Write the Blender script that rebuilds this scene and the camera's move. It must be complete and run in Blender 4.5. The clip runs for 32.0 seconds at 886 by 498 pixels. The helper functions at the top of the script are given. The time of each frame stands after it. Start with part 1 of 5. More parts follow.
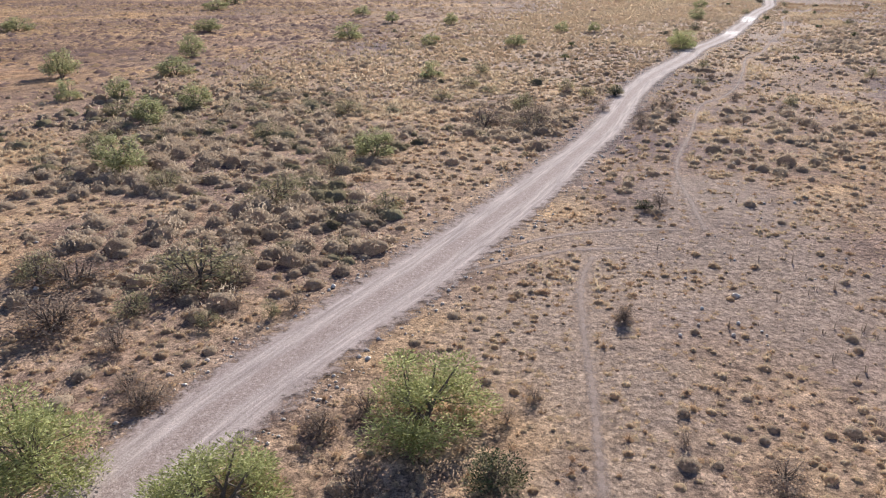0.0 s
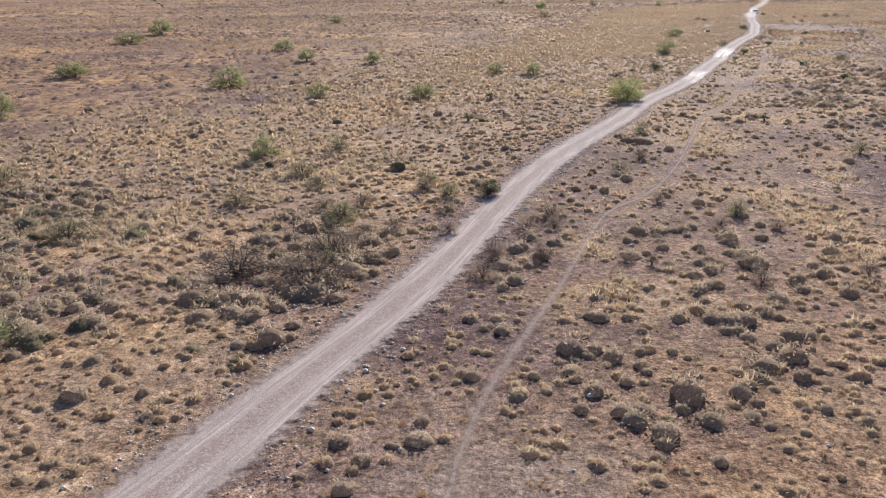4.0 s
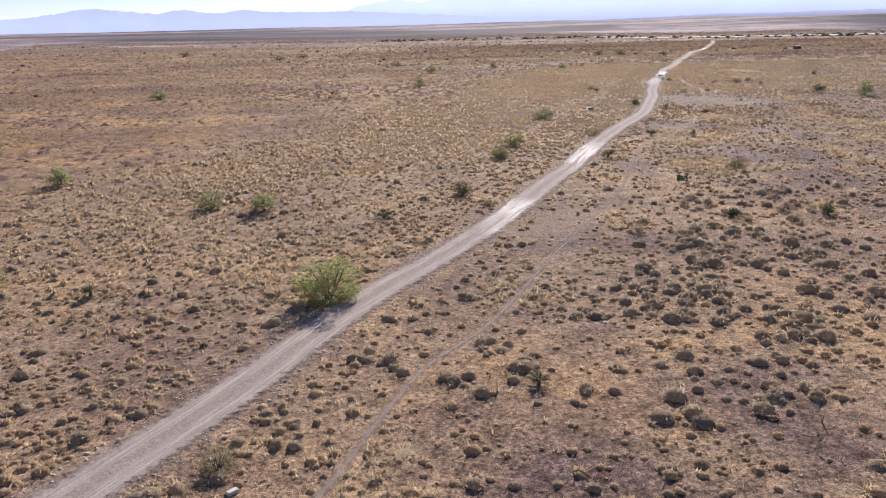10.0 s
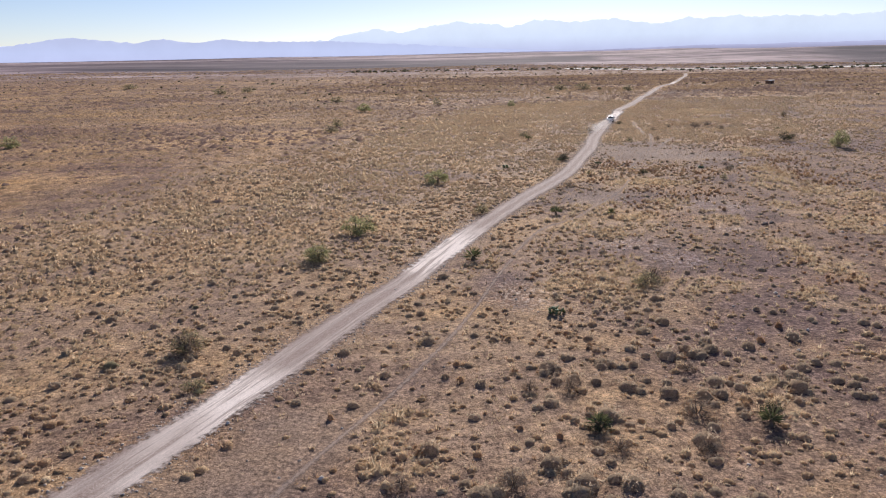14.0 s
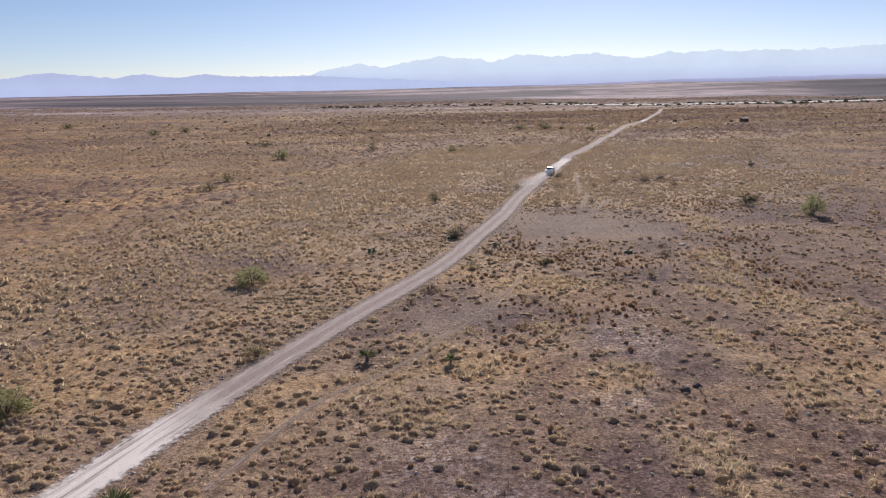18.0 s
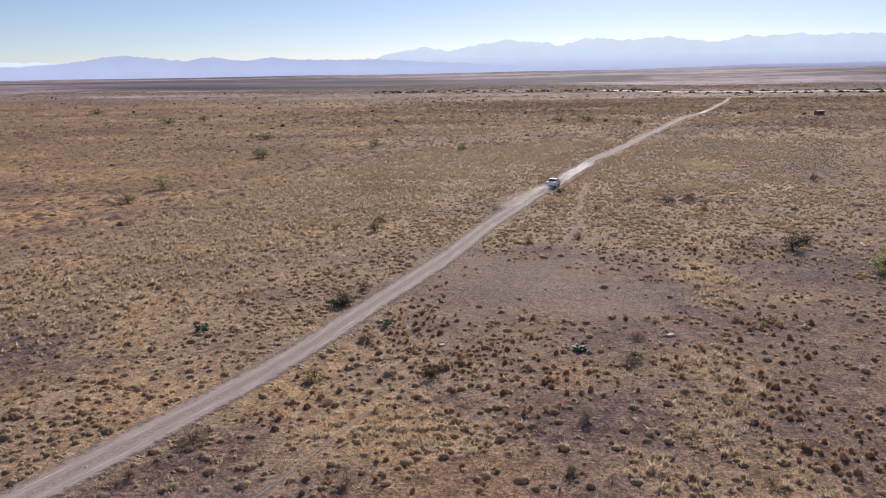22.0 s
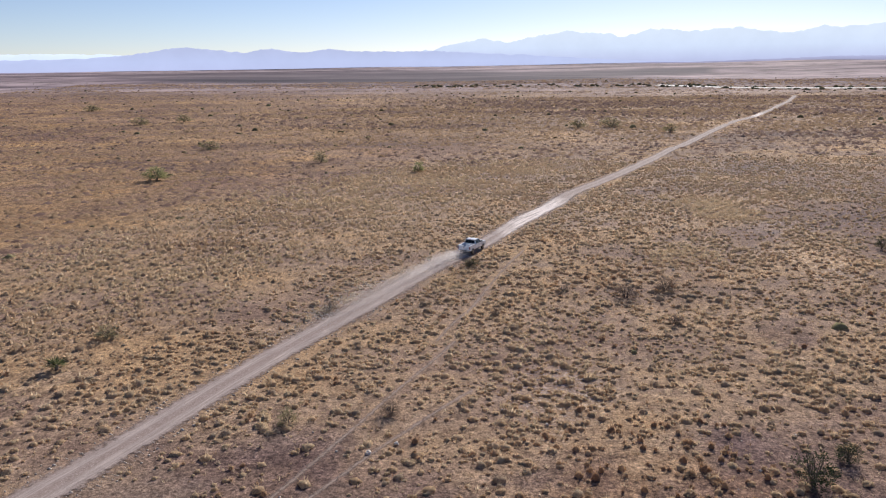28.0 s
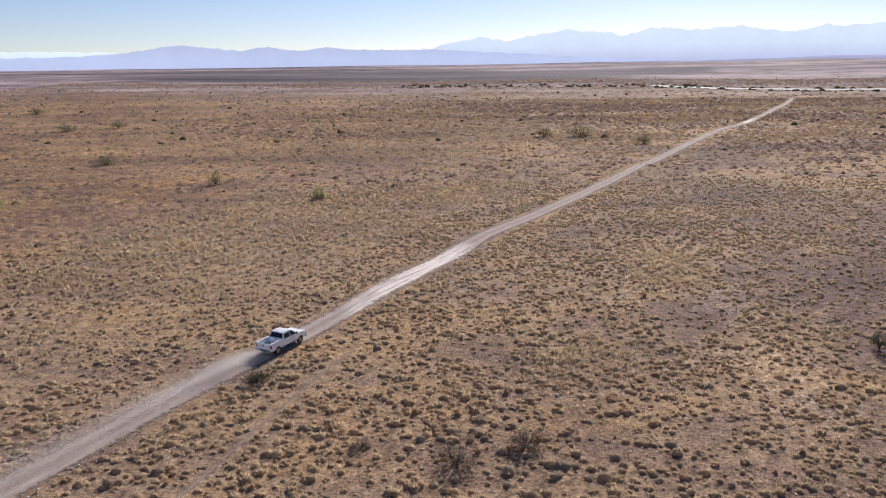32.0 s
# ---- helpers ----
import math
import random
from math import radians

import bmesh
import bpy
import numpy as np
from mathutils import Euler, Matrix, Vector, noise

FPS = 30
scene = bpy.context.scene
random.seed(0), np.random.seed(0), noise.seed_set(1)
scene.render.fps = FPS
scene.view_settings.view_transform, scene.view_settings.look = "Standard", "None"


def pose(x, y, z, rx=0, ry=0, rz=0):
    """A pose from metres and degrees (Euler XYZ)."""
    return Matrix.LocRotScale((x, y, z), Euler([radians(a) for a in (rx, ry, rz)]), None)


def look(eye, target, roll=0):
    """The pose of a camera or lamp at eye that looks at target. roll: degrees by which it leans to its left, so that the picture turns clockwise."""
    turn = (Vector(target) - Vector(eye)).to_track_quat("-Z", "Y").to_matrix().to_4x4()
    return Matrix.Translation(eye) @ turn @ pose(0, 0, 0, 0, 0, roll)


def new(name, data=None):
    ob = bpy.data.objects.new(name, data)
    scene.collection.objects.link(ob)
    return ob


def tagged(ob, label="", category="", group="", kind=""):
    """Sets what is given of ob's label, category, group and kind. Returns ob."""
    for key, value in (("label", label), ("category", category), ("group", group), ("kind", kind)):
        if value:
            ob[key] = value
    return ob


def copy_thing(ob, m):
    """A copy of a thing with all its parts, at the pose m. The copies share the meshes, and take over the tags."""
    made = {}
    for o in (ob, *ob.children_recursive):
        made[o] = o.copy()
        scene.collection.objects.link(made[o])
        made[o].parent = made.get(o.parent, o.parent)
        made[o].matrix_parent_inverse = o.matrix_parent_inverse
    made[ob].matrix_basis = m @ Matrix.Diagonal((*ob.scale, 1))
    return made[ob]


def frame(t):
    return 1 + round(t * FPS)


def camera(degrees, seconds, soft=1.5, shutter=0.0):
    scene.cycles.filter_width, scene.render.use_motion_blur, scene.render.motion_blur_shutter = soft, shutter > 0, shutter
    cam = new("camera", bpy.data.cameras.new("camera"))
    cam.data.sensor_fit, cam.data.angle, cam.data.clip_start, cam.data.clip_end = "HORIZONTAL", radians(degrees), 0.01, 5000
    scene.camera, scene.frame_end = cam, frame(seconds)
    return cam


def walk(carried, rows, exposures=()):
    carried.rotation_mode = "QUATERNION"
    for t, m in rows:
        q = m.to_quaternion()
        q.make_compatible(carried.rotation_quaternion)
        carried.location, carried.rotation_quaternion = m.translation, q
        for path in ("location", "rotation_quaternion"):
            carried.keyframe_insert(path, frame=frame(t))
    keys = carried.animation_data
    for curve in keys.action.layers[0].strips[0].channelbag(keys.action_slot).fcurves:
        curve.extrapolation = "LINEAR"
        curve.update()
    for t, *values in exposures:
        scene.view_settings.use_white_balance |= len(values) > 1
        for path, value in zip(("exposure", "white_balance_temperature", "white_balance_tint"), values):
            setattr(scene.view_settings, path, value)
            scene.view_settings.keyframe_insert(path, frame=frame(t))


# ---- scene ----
cam = camera(61.3, 32.0, 1.1)
PATH = [
    (0, (-0.401, 2.555, 16.434), (-0.351, 4.416, 15.704), -0.1),
    (0.5, (1.939, 5.501, 16.6), (1.988, 7.367, 15.883), 0.0),
    (1, (4.292, 8.749, 16.82), (4.332, 10.619, 16.112), -0.0),
    (1.5, (6.573, 12.349, 17.019), (6.596, 14.223, 16.319), -0.0),
    (2, (8.8, 16.082, 17.231), (8.812, 17.957, 16.537), -0.1),
    (2.5, (10.925, 20.186, 17.497), (10.94, 22.063, 16.805), -0.2),
    (3, (13.296, 24.497, 17.785), (13.329, 26.373, 17.093), -0.4),
    (3.5, (15.89, 28.918, 18.006), (15.928, 30.794, 17.315), -0.5),
    (5.5, (26.258, 47.508, 19.067), (26.309, 49.391, 18.394), -0.9),
    (6, (29.058, 51.784, 19.194), (29.127, 53.672, 18.538), -0.9),
    (6.5, (31.889, 56.115, 19.474), (31.98, 58.009, 18.836), -1.0),
    (7, (34.81, 60.474, 19.787), (34.924, 62.373, 19.171), -1.0),
    (7.5, (37.819, 65.117, 20.003), (37.946, 67.023, 19.411), -1.1),
    (8, (40.802, 69.95, 20.168), (40.932, 71.862, 19.595), -1.0),
    (8.5, (43.762, 74.782, 20.383), (43.899, 76.696, 19.819), -1.0),
    (9, (46.793, 79.543, 20.75), (46.946, 81.456, 20.185), -1.0),
    (9.5, (50.015, 84.17, 20.998), (50.178, 86.081, 20.432), -1.1),
    (10, (53.247, 88.751, 21.331), (53.418, 90.661, 20.763), -1.1),
    (10.5, (56.157, 93.232, 21.509), (56.338, 95.143, 20.946), -1.0),
    (11, (59.388, 97.959, 21.707), (59.577, 99.871, 21.153), -1.1),
    (11.5, (62.695, 102.623, 21.975), (62.888, 104.538, 21.433), -1.0),
    (12, (65.91, 107.476, 22.138), (66.102, 109.395, 21.61), -0.9),
    (12.5, (69.212, 112.338, 22.349), (69.401, 114.261, 21.831), -0.8),
    (13, (72.557, 117.254, 22.533), (72.75, 119.179, 22.025), -0.9),
    (13.5, (75.973, 122.09, 22.773), (76.175, 124.016, 22.271), -0.9),
    (14, (79.354, 126.91, 22.955), (79.568, 128.835, 22.458), -0.9),
    (14.5, (82.874, 131.745, 23.062), (83.092, 133.672, 22.574), -1.0),
    (16.5, (96.034, 150.483, 24.466), (96.299, 152.415, 24.025), -1.1),
    (17, (99.838, 155.445, 24.781), (100.097, 157.381, 24.351), -1.1),
    (17.5, (103.33, 160.585, 24.907), (103.588, 162.523, 24.486), -1.1),
    (18, (106.915, 165.6, 25.029), (107.165, 167.54, 24.615), -1.0),
    (18.5, (110.576, 170.646, 25.257), (110.804, 172.59, 24.844), -1.0),
    (19, (114.152, 175.776, 25.462), (114.354, 177.723, 25.047), -1.0),
    (19.5, (117.651, 180.861, 25.658), (117.826, 182.809, 25.238), -1.0),
    (20, (121.005, 185.853, 25.832), (121.16, 187.802, 25.407), -1.0),
    (20.5, (124.403, 190.8, 26.071), (124.539, 192.748, 25.637), -0.9),
    (21, (127.726, 195.63, 26.249), (127.841, 197.577, 25.807), -0.8),
    (21.5, (130.856, 200.384, 26.355), (130.952, 202.331, 25.907), -0.8),
    (22, (133.988, 205.265, 26.558), (134.063, 207.212, 26.106), -0.7),
    (22.5, (137.079, 210.172, 26.732), (137.142, 212.119, 26.279), -0.6),
    (23, (140.237, 215.141, 26.983), (140.284, 217.088, 26.53), -0.6),
    (23.5, (143.279, 220.167, 27.242), (143.306, 222.115, 26.789), -0.6),
    (24, (146.305, 225.296, 27.479), (146.303, 227.244, 27.024), -0.5),
    (24.5, (149.235, 230.57, 27.645), (149.209, 232.517, 27.189), -0.6),
    (25, (152.012, 235.731, 27.732), (151.972, 237.678, 27.277), -0.5),
    (25.5, (154.692, 240.795, 27.772), (154.647, 242.742, 27.316), -0.5),
    (27.5, (165.627, 261.723, 28.485), (165.538, 263.665, 28.017), -0.5),
    (28, (168.187, 266.709, 28.668), (168.101, 268.651, 28.197), -0.6),
    (28.5, (170.95, 271.719, 28.813), (170.869, 273.661, 28.34), -0.6),
    (29, (173.533, 276.724, 28.915), (173.453, 278.665, 28.44), -0.5),
    (29.5, (176.128, 281.669, 29.15), (176.044, 283.61, 28.675), -0.5),
    (30, (178.718, 286.544, 29.395), (178.624, 288.484, 28.92), -0.4),
    (30.5, (181.327, 291.51, 29.645), (181.223, 293.45, 29.17), -0.4),
    (31, (183.911, 296.569, 29.961), (183.807, 298.509, 29.484), -0.4),
    (31.5, (186.474, 301.656, 30.117), (186.371, 303.596, 29.64), -0.4),
    (32, (189.198, 306.767, 30.046), (189.106, 308.708, 29.571), -0.5),
]
walk(cam, [(t, look(eye, target, roll)) for t, eye, target, roll in PATH],
     exposures=((0, 0.82, 6120, 8), (3, 0.73, 6120, 8), (6, 0.79, 6120, 9.3), (9, 0.65, 6200, 10), (13, 0.43, 6400, 11), (17, 0.26, 6300, 10.5), (19, 0.21, 6300, 10.5), (25, 0.32, 6300, 9.8), (32, 0.36, 6350, 10)))

# ---- light ----
SUN_AZ, SUN_EL = 17.0, 25.0
world = bpy.data.worlds.new("sky")
scene.world = world
world.use_nodes = True
wn = world.node_tree.nodes
sky = wn.new("ShaderNodeTexSky")
sky.sky_type = "NISHITA"
sky.sun_disc = False
sky.sun_elevation, sky.sun_rotation = radians(SUN_EL), radians(SUN_AZ)
sky.altitude, sky.air_density, sky.dust_density, sky.ozone_density = 1300, 0.85, 0.28, 1.7
wn["Background"].inputs["Strength"].default_value = 0.07
haze = wn.new("ShaderNodeMix")
haze.data_type, haze.blend_type = "RGBA", "MULTIPLY"
haze.inputs[0].default_value = 1.0
haze.inputs[7].default_value = (1.02, 0.955, 1.06, 1)
world.node_tree.links.new(sky.outputs[0], haze.inputs[6])
world.node_tree.links.new(haze.outputs[2], wn["Background"].inputs["Color"])
sun_data = bpy.data.lights.new("sun", "SUN")
sun_data.energy, sun_data.angle, sun_data.color = 4.6, radians(0.6), (1.0, 0.92, 0.84)
sun = new("sun", sun_data)
sa, se = radians(SUN_AZ), radians(SUN_EL)
sun.matrix_world = look((math.sin(sa) * math.cos(se) * 400, math.cos(sa) * math.cos(se) * 400, math.sin(se) * 400), (0, 0, 0))

# ---- plan ----
ROAD = [(-22, -5), (-11, 22), (-6, 32), (-3, 37), (0, 42), (7.8, 56.4), (12.5, 65.8), (18.4, 77.9), (27, 99.5), (34.4, 115), (44.5, 132.5),
        (52, 147), (60.5, 160), (69.2, 175), (79, 194), (84, 203), (93, 222), (106, 246.5), (120, 271), (129, 291.5), (139, 315),
        (147, 337), (155, 356), (162, 373), (170, 390), (177, 408), (184.5, 424), (191, 441), (203, 463), (224, 505.5), (239, 538),
        (245, 548), (275.5, 611.7), (303, 667), (324, 700), (364, 777), (388, 826), (420, 890), (470, 1000)]
TRAILS = [
    [(96.5, 209), (87.4, 188), (81, 176), (71, 158.6), (61.6, 141.5), (55.8, 133.7), (51, 123), (47.8, 115.8), (41.8, 103.4), (37.6, 97), (32.7, 90.9), (26.9, 76.9), (21.8, 65.4), (19.6, 58.9), (18.6, 53.4), (18, 50), (17.4, 46.5)],
    [(2.9, 43.6), (7.7, 46.3), (12.3, 47.4), (16, 46.9)],
    [(1.1, 40.3), (4.4, 42.2), (8, 43.9), (12, 44.3)],
    [(9.5, 43), (8, 39.1), (6.9, 32.7), (6.3, 28), (5.7, 24.4), (5.2, 21)],
    [(130, 262), (123.5, 249.9), (111.9, 232.6), (103.7, 223.5), (97, 211)],
    [(166, 343), (161.7, 331.4), (153.1, 310.1), (146.3, 298.6), (142.5, 289.9), (136, 278)],
    [(176, 384), (171.7, 370.3), (167.8, 355.1), (166, 349.8), (164, 343)],
    [(150, 300), (160, 318), (168, 330)],
]
# what covers the ground where: x, y, half-width, half-depth of each patch
CLEAR = [(13, 36, 3.4, 2.7), (12, 46, 5.3, 1.7), (7, 46, 1.8, 1.5), (71, 165, 4.3, 4.5), (74, 170, 4.3, 4.8), (148, 299, 12.4, 15), (116, 244, 3.8, 5.4), (121, 247, 4.2, 5.3),
         (152, 299, 12.3, 9.3), (144, 309, 6.6, 7.3), (160, 293, 6.9, 5.4), (154, 290, 9, 4.9), (178, 375, 2, 2)]
TRODDEN = [(13, 40, 9, 10), (19, 40, 7, 12), (20, 54, 6, 6), (7, 30, 5, 8)]
BARE = [(18, 33, 4.2, 4.4), (18, 43, 4.3, 2.8), (24, 54, 3.1, 2.3), (54, 102, 5.5, 3.7), (60, 97, 9, 9), (75, 124, 3.9, 7.5), (64, 106, 3.4, 6.6), (60, 128, 5, 2.8), (111, 207, 6, 10),
        (136, 221, 8, 12), (112, 214, 3.6, 4.1), (115, 207, 3.7, 3.7), (94, 199, 4.3, 5.8), (123, 201, 3, 3.9), (132, 198, 3.7, 6.6), (110, 195, 2.3, 4)]
BARE_NORTH = [(134, 234, 7.2, 7), (137, 223, 2.4, 5.3), (168, 266, 8, 7), (145, 249, 4.8, 4.1), (137, 243, 4.7, 3.6), (164, 294, 10, 9), (179, 299, 10.5, 9.6), (183, 300, 6.1, 7.3),
              (203, 346, 4.1, 5.3), (199, 365, 2.8, 5.2), (216, 395, 6, 8)]
CRUST = [(151, 297, 3.5, 2.5), (112, 214, 3.6, 4.1), (116, 206, 4.2, 3), (135, 234, 5.7, 5.7), (128, 221, 3.4, 3.1), (13, 34, 1.8, 1.8), (137, 245, 2, 1.3), (139, 242, 2.7, 2.3), (176, 330, 4.8, 6), (95, 197, 3.8, 4),
         (55, 99, 4.2, 1.9), (218, 374, 4.9, 10.4), (219, 379, 4, 8), (223, 402, 5.8, 7.8)]
GOLD = [(8, 41, 3, 2.7), (-4, 111, 9.8, 12), (4, 108, 4.9, 8.3), (-4, 90, 6.2, 7), (29, 54, 2.5, 2.1), (30, 74, 3.3, 3.1), (49, 90, 2.9, 6.8), (30, 84, 1.8, 4), (33, 74, 2.9, 2.5), (48, 82, 2.3, 3.4),
        (5, 110, 9.9, 8.8), (51, 118, 3.9, 6.3), (58, 102, 1.5, 2), (44, 158, 9, 10), (65, 147, 3.9, 3.6), (81, 168, 2.9, 4.1), (107, 171, 1.3, 3.4), (127, 238, 4, 7), (111, 222, 5.2, 6.4), (118, 232, 5.8, 7.1)]
GOLD_NORTH = [(105, 199, 6.8, 7.2), (116, 196, 2.1, 2.6), (131, 207, 2.3, 11.1), (146, 219, 4.6, 5.3), (122, 190, 1.8, 3.4), (117, 232, 5.8, 11.9), (130, 226, 4.6, 3.3), (158, 242, 6, 9.3), (144, 232, 2.3, 5.6),
              (156, 257, 3, 7), (151, 249, 2.7, 4.3), (131, 257, 7.9, 6.3), (161, 266, 2.9, 5.6), (173, 303, 4, 6.4), (169, 290, 3.6, 3.3), (175, 298, 2.3, 2.7), (172, 323, 2.5, 2.9), (200, 380, 5.3, 6.2),
              (216, 424, 5.3, 10), (217, 416, 6.8, 10), (166, 363, 4.2, 3.5)]
BROWN = [(142, 270, 8.8, 10), (124, 263, 4.3, 5.9), (131, 250, 5.4, 5.1), (164, 260, 4.7, 12.7), (167, 258, 2.5, 9.2), (145, 269, 4.8, 5.8), (160, 269, 3.5, 5.1), (172, 280, 3.1, 9.1), (161, 261, 3.1, 3.2),
         (180, 315, 4.7, 9.7), (186, 317, 4.1, 9.4), (179, 317, 3.6, 5.4), (133, 248, 8.1, 7.3), (124, 235, 3.8, 7.3), (129, 198, 2.5, 6.5), (185, 314, 4.7, 4.6), (134, 282, 5, 8)]
MOUND = [(31, 67, 7.7, 8.6), (26, 80, 4.8, 7.5), (38, 83, 7.6, 7.2), (23, 80, 2.2, 4.3), (81, 144, 13.3, 9.6), (59, 134, 6.9, 4.4), (71, 129, 7.7, 5), (91, 157, 11.2, 7.5), (104, 176, 9.6, 9.2), (43, 115, 4.4, 5.5),
         (189, 364, 5.6, 4.9), (180, 361, 2.3, 1.9), (194, 358, 8.5, 3.2)]
THICKET = [(-20, 66, 14, 12), (-27, 90, 18, 15), (-13, 69, 9, 14), (-10, 44, 5.2, 5), (10, 84, 4.6, 7.9), (10, 78, 5.9, 7), (-6, 73, 6.4, 7.1), (-12, 48, 12, 9)]
CHALK = [(91, 212, 8, 15), (180, 414, 10, 23), (72, 173, 5, 9), (330, 735, 14, 32)]


def vnoise(x, y, size, seed):
    """Smooth random field from 0 to 1 with bumps of the given size in metres."""
    x, y = np.asarray(x, float) / size + seed * 17.31, np.asarray(y, float) / size - seed * 9.77
    i, j = np.floor(x), np.floor(y)
    u, v = x - i, y - j
    u, v = u * u * (3 - 2 * u), v * v * (3 - 2 * v)

    def rnd(a, b):
        h = np.sin(a * 127.1 + b * 311.7 + seed * 74.7) * 43758.5453
        return h - np.floor(h)
    return (rnd(i, j) * (1 - u) + rnd(i + 1, j) * u) * (1 - v) + (rnd(i, j + 1) * (1 - u) + rnd(i + 1, j + 1) * u) * v


def smooth(a, b, x):
    k = np.clip((x - a) / (b - a), 0, 1)
    return k * k * (3 - 2 * k)


def rounded(points, step):
    """A smooth line through the points, sampled every step metres."""
    p = np.array(points, float)
    q = np.vstack([2 * p[0] - p[1], p, 2 * p[-1] - p[-2]])
    out = []
    for k in range(1, len(q) - 2):
        a, b, c, d = q[k - 1], q[k], q[k + 1], q[k + 2]
        for t in np.linspace(0, 1, max(2, int(np.linalg.norm(c - b) / step) + 1))[:-1]:
            out.append(0.5 * (2 * b + (c - a) * t + (2 * a - 5 * b + 4 * c - d) * t * t + (3 * b - a - 3 * c + d) * t ** 3))
    return np.vstack([out, p[-1]])


def offset(line, x, y):
    """Distance from a line, and the side: positive on its left."""
    best, side = np.full(np.shape(x), 1e9), np.zeros(np.shape(x))
    for (ax, ay), (bx, by) in zip(line[:-1], line[1:]):
        dx, dy = bx - ax, by - ay
        t = np.clip(((x - ax) * dx + (y - ay) * dy) / (dx * dx + dy * dy), 0, 1)
        d = np.hypot(x - ax - t * dx, y - ay - t * dy)
        near = d < best
        best = np.where(near, d, best)
        side = np.where(near, np.sign(dx * (y - ay) - dy * (x - ax)), side)
    return best, side


ROAD_LINE = rounded(ROAD, 9.0)


def height(x, y, d=None):
    x, y = np.asarray(x, float), np.asarray(y, float)
    if d is None:
        d = offset(ROAD_LINE, x, y)[0]
    low = 0.34 * (vnoise(x, y, 7, 1) - 0.5) + 0.7 * (vnoise(x, y, 38, 2) - 0.5)
    r, az = np.hypot(x - 125, y - 200), np.degrees(np.arctan2(x - 125, y - 200))
    far = (40 + 0.45 * np.clip(az, -40, 60)) * smooth(1500, 4700, r) + 9 * (vnoise(x, y, 420, 3) - 0.5) * smooth(900, 2200, r)
    return low * smooth(2.2, 9, d) + far


def patches(rows, x, y):
    """0 inside the patches, 1 outside, with ragged rims."""
    c, rough = np.ones(np.shape(x)), 1 + 0.8 * (vnoise(x, y, 3.5, 7) - 0.5)
    for bx, by, w, h in rows:
        c = c * smooth(0.5, 1.3, np.hypot((x - bx) / w, (y - by) / h) * rough)
    return c


def inside(rows, x, y):
    return 1 - patches(rows, x, y)


def cover(x, y):
    """How densely dry grass litter covers the ground, 0 to 1."""
    x, y = np.asarray(x, float), np.asarray(y, float)
    c = 0.42 * vnoise(x, y, 34, 4) + 0.32 * vnoise(x, y, 11, 5) + 0.26 * vnoise(x, y, 4, 6)
    d, side = offset(ROAD_LINE, x, y)
    c = c + 0.16 * (1 - smooth(52, 76, y)) * smooth(0, 3, -d * side) + 0.13 * smooth(-4, 8, d * side) - 0.10 * smooth(0, 12, -d * side) + 0.13 * smooth(300, 350, y) - 0.04 * smooth(40, 70, -d * side)
    gold = 0.9 * np.maximum(inside(GOLD, x, y), inside(GOLD_NORTH, x, y))
    bare = patches(BARE, x, y) * patches(BARE_NORTH, x, y) * (0.4 + 0.6 * patches(CLEAR, x, y)) * (0.35 + 0.65 * patches(THICKET, x, y)) * (0.5 + 0.5 * patches(MOUND, x, y))
    return gold + (1 - gold) * smooth(0.34, 0.60, c) * bare


# ---- materials ----
def material(name, rough=0.9):
    m = bpy.data.materials.new(name)
    m.use_nodes = True
    b = m.node_tree.nodes["Principled BSDF"]
    b.inputs["Roughness"].default_value = rough
    b.inputs["Specular IOR Level"].default_value = 0.25
    return m, m.node_tree, b


def noise_node(nt, scale, detail=4.0, rough=0.6, stretch=None):
    tex = nt.nodes.new("ShaderNodeTexNoise")
    tex.inputs["Scale"].default_value, tex.inputs["Detail"].default_value, tex.inputs["Roughness"].default_value = scale, detail, rough
    geo = nt.nodes.new("ShaderNodeNewGeometry")
    if stretch:
        mul = nt.nodes.new("ShaderNodeVectorMath")
        mul.operation = "MULTIPLY"
        mul.inputs[1].default_value = stretch
        nt.links.new(geo.outputs["Position"], mul.inputs[0])
        nt.links.new(mul.outputs[0], tex.inputs["Vector"])
    else:
        nt.links.new(geo.outputs["Position"], tex.inputs["Vector"])
    return tex.outputs["Fac"]


def ramp(nt, value, stops):
    r = nt.nodes.new("ShaderNodeValToRGB")
    e = r.color_ramp.elements
    while len(e) < len(stops):
        e.new(0.5)
    for k, (at, col) in enumerate(stops):
        e[k].position, e[k].color = at, (*col, 1) if len(col) == 3 else col
    nt.links.new(value, r.inputs[0])
    return r.outputs[0]


def grey(v):
    return (v, v, v)


def mix(nt, fac, a, b, kind="MIX"):
    n = nt.nodes.new("ShaderNodeMix")
    n.data_type, n.blend_type = "RGBA", kind
    for sock, v in ((n.inputs[0], fac), (n.inputs[6], a), (n.inputs[7], b)):
        if isinstance(v, (int, float)):
            sock.default_value = v
        elif isinstance(v, tuple):
            sock.default_value = (*v, 1)
        else:
            nt.links.new(v, sock)
    return n.outputs[2]


def bump(nt, value, strength, distance, normal_in):
    b = nt.nodes.new("ShaderNodeBump")
    b.inputs["Strength"].default_value, b.inputs["Distance"].default_value = strength, distance
    nt.links.new(value, b.inputs["Height"])
    nt.links.new(b.outputs[0], normal_in)


